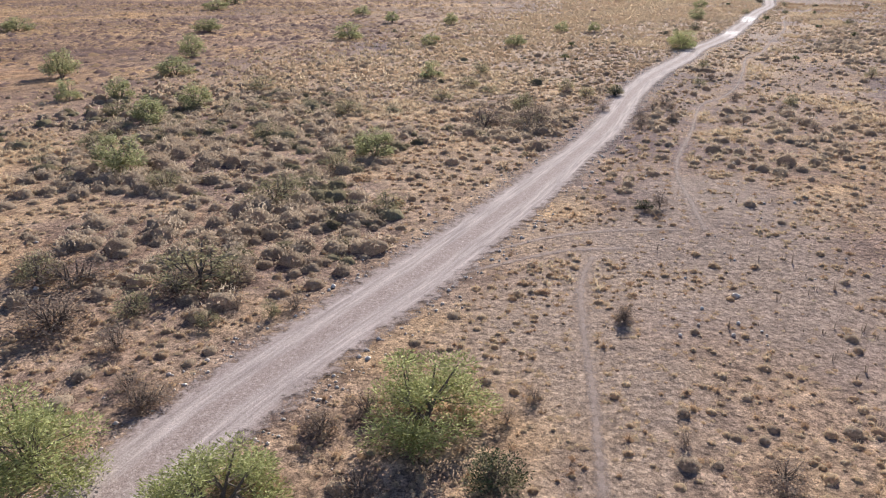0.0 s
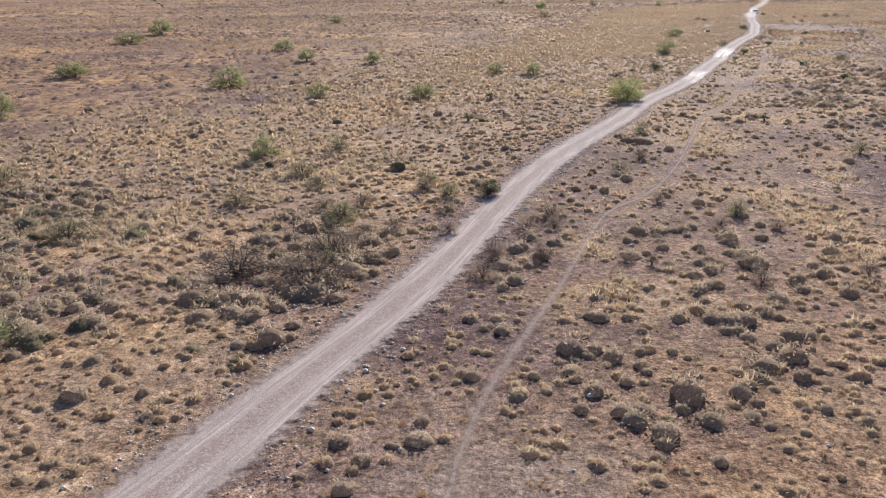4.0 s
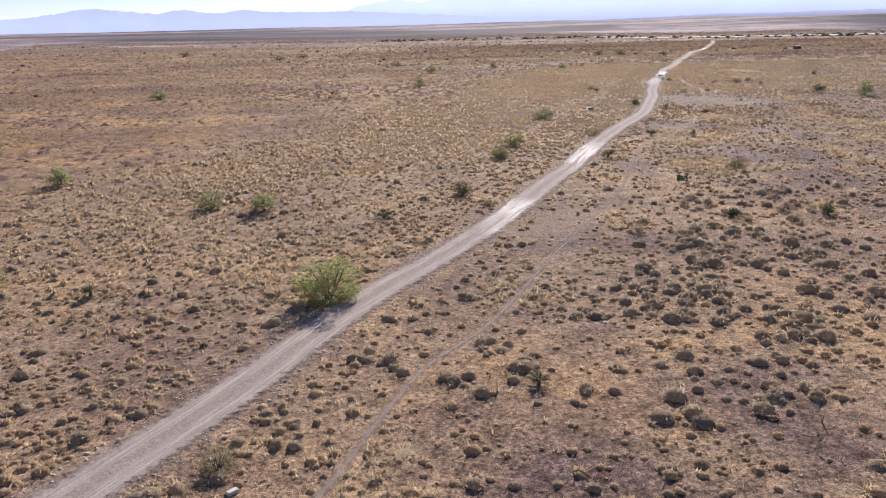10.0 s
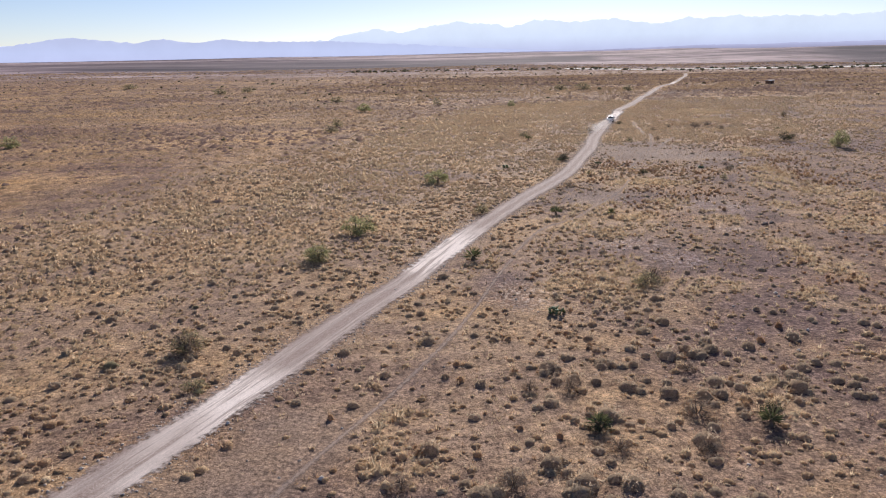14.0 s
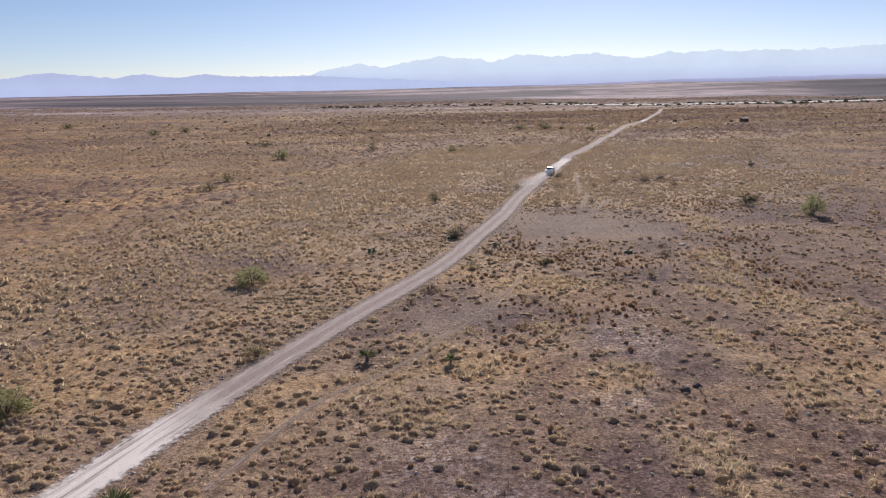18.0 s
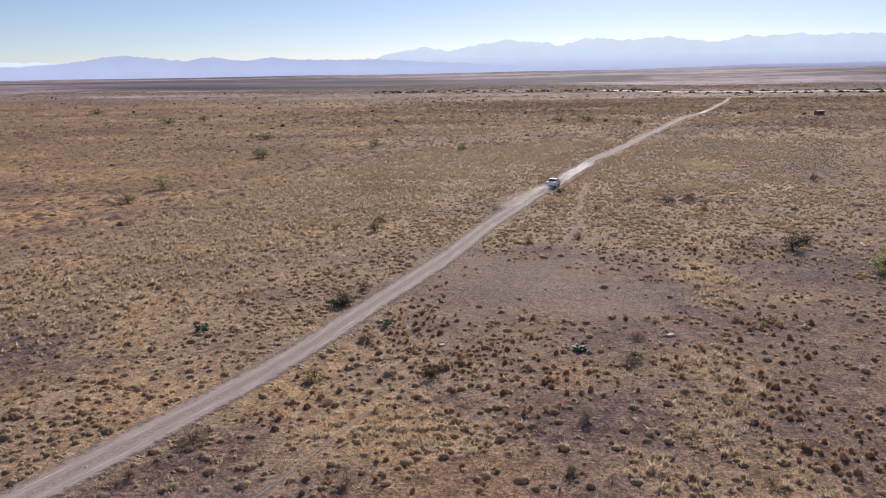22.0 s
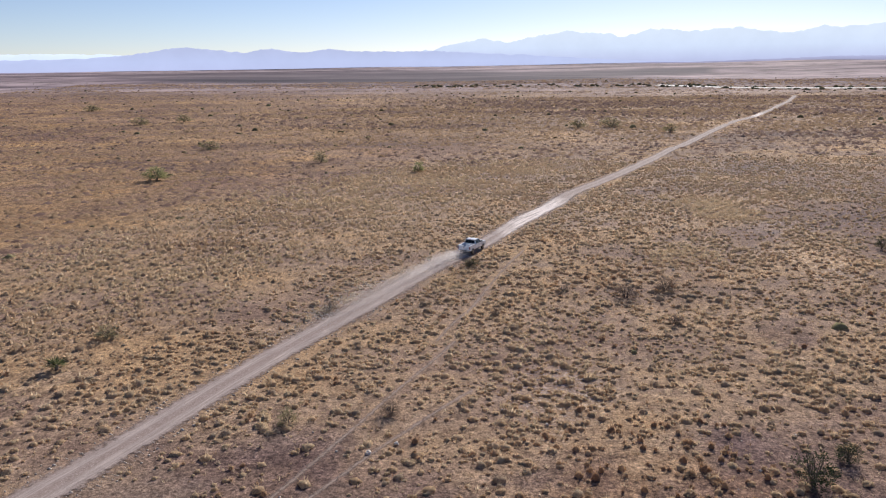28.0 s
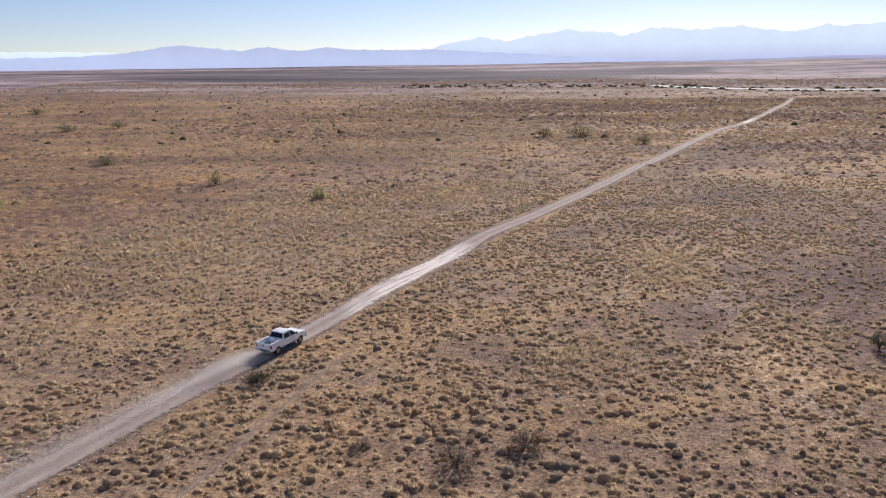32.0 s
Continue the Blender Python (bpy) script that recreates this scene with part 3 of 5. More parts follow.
# ---- mesh helpers ----
def from_arrays(name, verts, tris, mat):
    me = bpy.data.meshes.new(name)
    verts, tris = np.asarray(verts, np.float32), np.asarray(tris, np.int32)
    n = tris.shape[1]
    me.vertices.add(len(verts))
    me.vertices.foreach_set("co", verts.ravel())
    me.loops.add(tris.size)
    me.loops.foreach_set("vertex_index", tris.ravel())
    me.polygons.add(len(tris))
    me.polygons.foreach_set("loop_start", np.arange(0, tris.size, n, dtype=np.int32))
    me.update(calc_edges=True)
    me.materials.append(mat)
    me.polygons.foreach_set("use_smooth", np.ones(len(tris), bool))
    return me


def part(name, bm, mat, parent, label=""):
    me = bpy.data.meshes.new(name)
    bmesh.ops.recalc_face_normals(bm, faces=bm.faces)
    bm.to_mesh(me)
    bm.free()
    me.materials.append(mat)
    ob = new(name, me)
    ob.parent = parent
    return tagged(ob, label) if label else ob


def box(x0, x1, y0, y1, z0, z1, bev=0.0):
    bm = bmesh.new()
    m = Matrix.LocRotScale(((x0 + x1) / 2, (y0 + y1) / 2, (z0 + z1) / 2), None, (x1 - x0, y1 - y0, z1 - z0))
    bmesh.ops.create_cube(bm, size=1, matrix=m)
    if bev:
        bmesh.ops.bevel(bm, geom=bm.edges[:], offset=bev, segments=2, affect="EDGES")
    return bm


def prism(profile, x0, x1, bev=0.0):
    """A side-view outline (y, z) drawn out from x0 to x1."""
    bm = bmesh.new()
    a = [bm.verts.new((x0, y, z)) for y, z in profile]
    b = [bm.verts.new((x1, y, z)) for y, z in profile]
    n = len(profile)
    bm.faces.new(a)
    bm.faces.new(b[::-1])
    for k in range(n):
        bm.faces.new((a[k], b[k], b[(k + 1) % n], a[(k + 1) % n]))
    if bev:
        edges = [e for e in bm.edges if abs(e.verts[0].co.x - e.verts[1].co.x) < 1e-6]
        bmesh.ops.bevel(bm, geom=edges, offset=bev, segments=2, affect="EDGES")
    return bm


def slab(corners, depth):
    """A thin plate through four corners, thickened along its normal."""
    c = [Vector(p) for p in corners]
    nrm = (c[1] - c[0]).cross(c[3] - c[0]).normalized() * depth
    bm = bmesh.new()
    a = [bm.verts.new(p) for p in c]
    b = [bm.verts.new(p + nrm) for p in c]
    bm.faces.new(a)
    bm.faces.new(b[::-1])
    for k in range(4):
        bm.faces.new((a[k], b[k], b[(k + 1) % 4], a[(k + 1) % 4]))
    return bm


def lathe(profile, centre, sides=24):
    """Rings of (radius, x) turned round the x axis."""
    bm = bmesh.new()
    rings = []
    for r, x in profile:
        rings.append([bm.verts.new((centre[0] + x, centre[1] + r * math.cos(k * math.tau / sides), centre[2] + r * math.sin(k * math.tau / sides))) for k in range(sides)])
    for p, q in zip(rings[:-1], rings[1:]):
        for k in range(sides):
            bm.faces.new((p[k], p[(k + 1) % sides], q[(k + 1) % sides], q[k]))
    for ring in (rings[0], rings[-1]):
        bm.faces.new(ring)
    return bm


def tube(bm, points, r0, r1, sides=5):
    """A limb through the points that tapers from r0 to r1."""
    rings, n = [], len(points)
    for k, p in enumerate(points):
        p = Vector(p)
        way = (Vector(points[min(k + 1, n - 1)]) - Vector(points[max(k - 1, 0)])).normalized()
        side = way.cross((0.31, 0.95, 0.05)).normalized()
        up = way.cross(side)
        r = r0 + (r1 - r0) * k / (n - 1)
        rings.append([bm.verts.new(p + (side * math.cos(a) + up * math.sin(a)) * r) for a in (i * math.tau / sides for i in range(sides))])
    for p, q in zip(rings[:-1], rings[1:]):
        for k in range(sides):
            bm.faces.new((p[k], p[(k + 1) % sides], q[(k + 1) % sides], q[k]))
    bm.faces.new(rings[-1])


# ---- ground and roads ----
def axis(lo, hi, a, b, step):
    inner = list(np.arange(a, b + 0.1, step))
    out, s = [], step
    x = inner[-1]
    while x < hi:
        s *= 1.075
        x = min(x + s, hi)
        out.append(x)
    low, s, x = [], step, inner[0]
    while x > lo:
        s *= 1.075
        x = max(x - s, lo)
        low.append(x)
    return np.array(low[::-1] + inner + out)


gx, gy = axis(-4600, 4700, -60, 260, 2.5), axis(-2500, 4850, 5, 480, 2.5)
GX, GY = np.meshgrid(gx, gy)
flat_x, flat_y = GX.ravel(), GY.ravel()
GZ = height(flat_x, flat_y)
nx, ny = len(gx), len(gy)
idx = np.arange(nx * ny).reshape(ny, nx)
quads = np.stack([idx[:-1, :-1], idx[:-1, 1:], idx[1:, 1:], idx[1:, :-1]], -1).reshape(-1, 4)
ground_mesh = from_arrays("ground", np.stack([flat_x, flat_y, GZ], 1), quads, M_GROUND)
ground_mesh.attributes.new("cover", "FLOAT", "POINT").data.foreach_set("value", cover(flat_x, flat_y).astype(np.float32))
ground_mesh.attributes.new("crust", "FLOAT", "POINT").data.foreach_set("value", inside(CRUST, flat_x, flat_y).astype(np.float32))
ground_mesh.attributes.new("worn", "FLOAT", "POINT").data.foreach_set("value", np.maximum(0.5 * inside(CLEAR, flat_x, flat_y), 0.75 * inside(TRODDEN, flat_x, flat_y)).astype(np.float32))
gd, gs = offset(ROAD_LINE, flat_x, flat_y)
scrubland = np.maximum(smooth(58, 105, np.abs(gd * gs + 11)), smooth(470, 560, flat_y))
ground_mesh.attributes.new("scrubland", "FLOAT", "POINT").data.foreach_set("value", scrubland.astype(np.float32))
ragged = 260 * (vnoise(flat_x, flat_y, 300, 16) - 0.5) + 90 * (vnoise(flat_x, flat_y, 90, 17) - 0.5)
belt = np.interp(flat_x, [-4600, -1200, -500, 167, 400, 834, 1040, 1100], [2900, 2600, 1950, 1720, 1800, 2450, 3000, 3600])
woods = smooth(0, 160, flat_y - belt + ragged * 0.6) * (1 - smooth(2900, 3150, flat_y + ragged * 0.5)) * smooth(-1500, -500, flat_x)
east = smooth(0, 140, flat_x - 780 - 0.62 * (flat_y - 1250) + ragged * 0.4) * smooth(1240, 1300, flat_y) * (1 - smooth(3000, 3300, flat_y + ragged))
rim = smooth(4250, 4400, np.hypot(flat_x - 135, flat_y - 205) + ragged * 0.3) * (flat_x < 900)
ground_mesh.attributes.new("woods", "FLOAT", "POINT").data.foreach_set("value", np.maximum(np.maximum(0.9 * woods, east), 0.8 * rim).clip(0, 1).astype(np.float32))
ground_mesh.polygons.foreach_set("use_smooth", np.ones(len(quads), bool))
tagged(new("ground", ground_mesh), "dry mauve and straw desert soil plain reaching the horizon, far part haze-tinted", "ground", kind="structure")


def ground_z(x, y):
    """Height of the ground sheet, between its grid points."""
    grid = GZ.reshape(ny, nx)
    i = np.clip(np.searchsorted(gx, x) - 1, 0, nx - 2)
    j = np.clip(np.searchsorted(gy, y) - 1, 0, ny - 2)
    u, v = (x - gx[i]) / (gx[i + 1] - gx[i]), (y - gy[j]) / (gy[j + 1] - gy[j])
    return (grid[j, i] * (1 - u) + grid[j, i + 1] * u) * (1 - v) + (grid[j + 1, i] * (1 - u) + grid[j + 1, i + 1] * u) * v


def ribbon(name, points, width, lift, mat, crown, step=1.5, wander=0.35, apron=0.0):
    """A strip of track laid on the ground, with ruts pressed in and a ragged width."""
    line = rounded(points, step)
    way = np.gradient(line, axis=0)
    way /= np.linalg.norm(way, axis=1)[:, None]
    nrm = np.stack([-way[:, 1], way[:, 0]], 1)
    run = np.r_[0, np.cumsum(np.linalg.norm(np.diff(line, axis=0), axis=1))]
    across = np.linspace(-0.5, 0.5, len(crown))
    w = width * (1 + wander * (vnoise(line[:, 0], line[:, 1], 9, 11) - 0.5))
    w = w * (1 + apron * (1 - smooth(42, 75, line[:, 1])))
    pos = line[:, None, :] + nrm[:, None, :] * (across[None, :, None] * w[:, None, None])
    z = ground_z(pos[..., 0], pos[..., 1]) + lift + np.array(crown)[None, :]
    verts = np.concatenate([pos, z[..., None]], -1).reshape(-1, 3)
    n, k = len(line), len(crown)
    ids = np.arange(n * k).reshape(n, k)
    q = np.stack([ids[:-1, 1:], ids[:-1, :-1], ids[1:, :-1], ids[1:, 1:]], -1).reshape(-1, 4)
    me = from_arrays(name, verts, q, mat)
    uv = np.stack([np.repeat(run, k), np.tile(across + 0.5, n)], 1)
    me.uv_layers.new(name="UVMap").data.foreach_set("uv", uv[q.ravel()].astype(np.float32).ravel())
    me.attributes.new("chalk", "FLOAT", "POINT").data.foreach_set("value", (1 - patches(CHALK, verts[:, 0], verts[:, 1])).astype(np.float32))
    me.polygons.foreach_set("use_smooth", np.ones(len(q), bool))
    return new(name, me)


tagged(ribbon("road", ROAD, 5.0, 0.045, M_ROAD, (-0.03, 0.03, 0.03, -0.01, 0.0, 0.035, 0.035, 0.0, -0.01, 0.03, 0.03, -0.03), 1.5, 0.15, 0.28),
       "pale dusty gravel track with two worn wheel ruts", "road", kind="structure")
for points in TRAILS:
    tagged(ribbon("trail", points, 0.8, 0.03, M_TRAIL, (-0.01, 0.0, 0.0, 0.0, -0.01), 0.8, 0.5), "narrow trodden earth trail through the dry grass", "trail", kind="structure")
tagged(ribbon("dry_wash", [(440, 1400), (462, 1330), (500, 1260), (560, 1215), (640, 1200), (760, 1190), (900, 1215), (1200, 1260)], 34, 0.7, M_WASH, (-0.5, 0.2, 0.2, -0.5), 12, 1.2),
       "pale sandy dry wash crossing the far plain", "riverbed", kind="structure")


# ---- far ranges ----
def mountains(name, rows, near, deep, mat, label, seed):
    """A range: foot, broken flanks, crest and back, from headings and heights in degrees."""
    az = np.arange(-75, 80, 0.2)
    el = np.interp(az, [r[0] for r in rows], [r[1] for r in rows])
    steps = np.array([0.0, 0.3, 0.55, 0.8, 1.0, 1.3])
    rise = np.array([0.0, 0.22, 0.5, 0.8, 1.0, 0.0])
    verts = []
    for s, u in zip(steps, rise):
        d = near + deep * s
        rough = (vnoise(az * 10, az * 0 + s * 40, 5, seed) - 0.5) * 22 * u + (vnoise(az * 10, az * 0 + s * 40, 16, seed + 1) - 0.5) * 26 * u * (1 - u) * 2
        crest = 26 + (near + deep) * np.tan(np.radians(el))
        fine = (vnoise(az * 10, az * 0 + s * 9, 1.6, seed + 2) - 0.5) * 9 * u
        k = min(1.0, deep / 180) * np.clip(el / 1.2, 0.1, 1)
        z = -20 + (crest + 20) * u + rough * k * (0.5 if u == 1 else 1) + fine * k
        verts.append(np.stack([135 + d * np.sin(np.radians(az)), 205 + d * np.cos(np.radians(az)), z], 1))
    n = len(az)
    ids = np.arange(n * len(steps)).reshape(len(steps), n)
    q = np.stack([ids[:-1, :-1], ids[:-1, 1:], ids[1:, 1:], ids[1:, :-1]], -1).reshape(-1, 4)
    tagged(new(name, from_arrays(name, np.concatenate(verts), q, mat)), label, "mountains", kind="structure")


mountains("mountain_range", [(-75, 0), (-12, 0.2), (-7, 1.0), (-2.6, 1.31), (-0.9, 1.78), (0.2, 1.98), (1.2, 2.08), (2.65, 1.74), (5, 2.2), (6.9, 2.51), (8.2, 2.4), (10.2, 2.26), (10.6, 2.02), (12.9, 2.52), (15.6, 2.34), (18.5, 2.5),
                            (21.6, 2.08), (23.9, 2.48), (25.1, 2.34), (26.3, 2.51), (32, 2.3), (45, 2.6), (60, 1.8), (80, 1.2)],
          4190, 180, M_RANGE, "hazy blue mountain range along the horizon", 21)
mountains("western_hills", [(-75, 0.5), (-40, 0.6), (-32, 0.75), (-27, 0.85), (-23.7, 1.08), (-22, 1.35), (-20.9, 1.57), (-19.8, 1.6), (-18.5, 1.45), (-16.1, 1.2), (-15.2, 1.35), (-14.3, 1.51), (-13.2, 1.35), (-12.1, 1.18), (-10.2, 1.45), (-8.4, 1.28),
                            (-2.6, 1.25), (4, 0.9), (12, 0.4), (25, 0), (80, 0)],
          4080, 120, M_RANGE_WEST, "lower hills in front of the range, painted grey-blue with haze", 23)
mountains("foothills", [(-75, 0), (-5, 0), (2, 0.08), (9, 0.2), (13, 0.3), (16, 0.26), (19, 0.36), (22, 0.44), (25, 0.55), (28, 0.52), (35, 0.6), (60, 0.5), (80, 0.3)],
          3900, 120, M_FOOTHILL, "foothills below the range, painted mauve with haze", 27)
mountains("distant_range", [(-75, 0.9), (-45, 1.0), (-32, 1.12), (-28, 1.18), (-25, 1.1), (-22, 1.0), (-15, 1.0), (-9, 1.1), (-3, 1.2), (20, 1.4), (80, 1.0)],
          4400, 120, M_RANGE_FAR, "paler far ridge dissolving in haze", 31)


# ---- plants ----
rng = np.random.default_rng(7)


def dome(r, sides, rings, high, spread):
    """The uneven heart of a clump: points and triangles."""
    v, f = [np.array((r.uniform(-0.06, 0.06), r.uniform(-0.06, 0.06), high * r.uniform(0.85, 1.0)))], []
    for level in range(1, rings + 1):
        tilt = level / rings * 1.6
        for k in range(sides):
            a = math.tau * (k + 0.5 * level + r.uniform(-0.25, 0.25)) / sides
            q = spread * math.sin(min(tilt, 1.57)) * r.uniform(0.7, 1.2)
            v.append(np.array((q * math.cos(a), q * math.sin(a), high * math.cos(tilt) * r.uniform(0.75, 1.15) - 0.02)))
    for k in range(sides):
        n = (k + 1) % sides
        f.append((0, 1 + k, 1 + n))
        for level in range(rings - 1):
            a, b = 1 + level * sides, 1 + (level + 1) * sides
            f += [(a + k, b + k, a + n), (a + n, b + k, b + n)]
    return v, f


def shag(blades, high, spread, seed, width, sides=4, rings=2, heart=0.58, reach=0.36):
    """A tussock: a rounded heart of packed stems and fine blades that stand out of it on all sides."""
    r = np.random.default_rng(seed)
    v, f = dome(r, sides, rings, high * heart, spread * 0.85) if sides else ([], [])
    for k in range(blades):
        a, u = r.uniform(0, math.tau), math.sqrt(r.uniform(0, 1))
        q = spread * 0.8 * u
        root = np.array((q * math.cos(a), q * math.sin(a), max(high * heart * math.sqrt(1 - 0.95 * u * u) * 0.75, 0) - 0.03))
        out = np.array((math.cos(a) * u, math.sin(a) * u, 0.95 - 0.6 * u * u)) + r.normal(0, 0.2, 3)
        tip = root + out / np.linalg.norm(out) * reach * r.uniform(0.6, 1.3)
        c = r.uniform(0, math.tau)
        side = np.array((math.cos(c), math.sin(c), 0)) * width * r.uniform(0.7, 1.3)
        v += [root - side, root + side, tip]
        f.append((len(v) - 3, len(v) - 2, len(v) - 1))
    return np.array(v), np.array(f)


def sprig(blades, high, spread, seed, width):
    """A few loose blades or stalks out of one root."""
    r = np.random.default_rng(seed)
    v, f = [], []
    for k in range(blades):
        a, c = r.uniform(0, math.tau), r.uniform(0, math.tau)
        far = spread * r.uniform(0.2, 1)
        side = np.array((math.cos(c), math.sin(c), 0)) * width * r.uniform(0.7, 1.3)
        root = np.array((math.cos(a), math.sin(a), 0)) * far * 0.5 - (0, 0, 0.03)
        v += [root - side, root + side, np.array((math.cos(a) * far, math.sin(a) * far, high * r.uniform(0.6, 1.2)))]
        f.append((len(v) - 3, len(v) - 2, len(v) - 1))
    return np.array(v), np.array(f)


def twiggy(leaves, high, spread, seed, leaf):
    """A rounded mound: a close heart and twig sprays that cross all over it."""
    r = np.random.default_rng(seed)
    v, f = dome(r, 5 if leaves > 20 else 4, 2, high * 0.65, spread * 0.84)
    for k in range(leaves):
        w = r.normal(0, 1, 3)
        w[2] = abs(w[2])
        w /= np.linalg.norm(w)
        p = w * r.uniform(0.72, 1) * (spread, spread, high)
        out = w + r.normal(0, 0.55, 3)
        out /= np.linalg.norm(out)
        side = np.cross(out, r.normal(0, 1, 3))
        side /= np.linalg.norm(side)
        ln = leaf * r.uniform(0.7, 1.4)
        q = [p - out * ln * 0.6 - side * ln * 0.17, p - out * ln * 0.6 + side * ln * 0.17, p + out * ln * 0.5]
        v += [np.array((c[0], c[1], max(c[2], -0.03))) for c in q]
        f.append((len(v) - 3, len(v) - 2, len(v) - 1))
    return np.array(v), np.array(f)


def clump(sides, rings, high, spread, seed):
    """An uneven dome for plants too far off to show their blades."""
    v, f = dome(np.random.default_rng(seed), sides, rings, high, spread)
    return np.array(v), np.array(f)


def scatter(name, x, y, size, templates, mat, label, category, sink=0.0, flat=1.0, shade=None):
    """One mesh of many small clumps, each a piece of its own."""
    pick, turn = rng.integers(0, len(templates), len(x)), rng.uniform(0, math.tau, len(x))
    z = ground_z(x, y) - sink
    tall = size * rng.uniform(0.75, 1.3, len(x)) * flat
    tone = rng.random(len(x)) if shade is None else np.clip(shade + rng.normal(0, 0.18, len(x)), 0, 1)
    vs, fs, ts, base = [], [], [], 0
    for k, (tv, tf) in enumerate(templates):
        m = pick == k
        n = int(m.sum())
        if not n:
            continue
        c, s = np.cos(turn[m])[:, None], np.sin(turn[m])[:, None]
        px = (tv[None, :, 0] * c - tv[None, :, 1] * s) * size[m][:, None] + x[m][:, None]
        py = (tv[None, :, 0] * s + tv[None, :, 1] * c) * size[m][:, None] + y[m][:, None]
        pz = tv[None, :, 2] * tall[m][:, None] + z[m][:, None]
        vs.append(np.stack([px, py, pz], -1).reshape(-1, 3))
        fs.append((tf[None] + (np.arange(n) * len(tv))[:, None, None] + base).reshape(-1, 3))
        ts.append(np.repeat(tone[m], len(tv)))
        base += n * len(tv)
    me = from_arrays(name, np.concatenate(vs), np.concatenate(fs), mat)
    me.attributes.new("tone", "FLOAT", "POINT").data.foreach_set("value", np.concatenate(ts).astype(np.float32))
    tagged(new(name, me), label, category, kind="stuff")


def field(x0, x1, y0, y1, dense):
    """Random points, so many to the square metre, with their distance and side from the road."""
    n = int((x1 - x0) * (y1 - y0) * dense)
    x, y = rng.uniform(x0, x1, n), rng.uniform(y0, y1, n)
    d, side = offset(ROAD_LINE, x, y)
    return x, y, d, d * side


def off_trails(x, y, gap):
    keep = np.ones(len(x), bool)
    for points in TRAILS:
        keep &= offset(rounded(points, 6.0), x, y)[0] > gap
    return keep


def near_strip(dense, clear_of_road, clear_of_trails):
    """Random points over the ground that is passed closely, with the kinds of ground they lie on."""
    x, y, d, s = field(-110, 330, 5, 520, dense)
    edge = rng.uniform(-14, 14, len(x))
    keep = (s > -84 + edge) & (s < 62 - edge) & (y < 500 + edge) & (d > clear_of_road + 0.6 * (y < 60) + 0.8 * vnoise(x, y, 5, 12))
    x, y, d, s = x[keep], y[keep], d[keep], s[keep]
    keep = off_trails(x, y, clear_of_trails)
    x, y, d, s = x[keep], y[keep], d[keep], s[keep]
    kinds = {"open": patches(CLEAR, x, y) * (1 - 0.8 * inside(BARE, x, y)) * (1 - 0.8 * inside(BARE_NORTH, x, y)), "clear": inside(CLEAR, x, y), "gold": np.maximum(inside(GOLD, x, y), inside(GOLD_NORTH, x, y)),
             "brown": inside(BROWN, x, y), "mound": inside(MOUND, x, y), "thicket": inside(THICKET, x, y), "cover": cover(x, y)}
    return x, y, d, s, kinds


def grown(name, x, y, s, size, chance, close, loose, mat, label, category, flat=1.0, shade=None, finest=None):
    """Keeps each point by its chance; those passed closely get the finer shapes."""
    keep = rng.random(len(x)) < chance
    x, y, s, size = x[keep], y[keep], s[keep], size[keep]
    shade = None if shade is None else shade[keep]
    near = (s > -74) & (s < 14 + 34 * (1 - smooth(95, 130, y)))
    first = near & (y < 92) & (s > -40) if finest else near & False
    for part_name, m, shapes in (("fine_" + name, first, finest), (name, near & ~first, close), ("outlying_" + name, ~near, loose)):
        if not m.any():
            continue
        scatter(part_name, x[m], y[m], size[m], shapes, mat, label, category, flat=flat, shade=None if shade is None else shade[m])


TUSSOCK = [shag(9, 0.46, 0.46, 40 + k, 0.03, 4, 2, 0.5) for k in range(12)]
TUSSOCK_LOOSE = [shag(4, 0.46, 0.46, 60 + k, 0.065, 4, 1, 0.62, 0.26) for k in range(8)]
TUSSOCK_FINE = [shag(24, 0.46, 0.46, 240 + k, 0.016, 5, 2, 0.52, 0.36) for k in range(8)]
TWIGS_FINE = [twiggy(105, 0.45, 0.5, 260 + k, 0.085) for k in range(8)]
TWIGS = [twiggy(46, 0.45, 0.5, 80 + k, 0.115) for k in range(10)]
TWIGS_LOOSE = [twiggy(6, 0.45, 0.5, 95 + k, 0.22) for k in range(8)]
UPRIGHT = [shag(24, 0.8, 0.42, 110 + k, 0.028, 4, 2, 0.5) for k in range(8)]
FINE_GRASS = [shag(16, 0.44, 0.5, 125 + k, 0.026, 4, 1, 0.6, 0.42) for k in range(8)]
SMALL_TUFT = [sprig(5, 0.3, 0.5, 140 + k, 0.06) for k in range(10)]
STALKS = [sprig(4, 0.75, 0.35, 155 + k, 0.05) for k in range(6)]
GRASS_MID = [clump(5, 1, 0.25, 0.62, 100 + k) for k in range(5)] + [clump(5, 1, 0.36, 0.58, 105 + k) for k in range(2)]
CLUMP_FAR = [clump(5, 2, 0.5, 0.5, 120 + k) for k in range(5)]

# straw tussocks, closest west of the track
x, y, d, s, at = near_strip(2.0, 2.4, 0.6)
west = smooth(-2, 6, s)
bunch = 0.45 + 1.1 * smooth(0.35, 0.65, 0.6 * vnoise(x, y, 3.2, 15) + 0.4 * vnoise(x, y, 14, 25))
chance = (0.42 + 0.25 * (1 - smooth(60, 80, y)) * (1 - west) + 0.34 * west + 0.2 * smooth(14, 36, s) + 0.28 * smooth(300, 340, y) * (1 - west) + 0.26 * at["gold"]) * bunch * (0.13 + 0.87 * at["open"]) * (0.55 + 0.55 * at["cover"]) * (1 - 0.5 * at["brown"]) * (1 - 0.75 * at["thicket"]) * (1 - 0.35 * at["mound"])
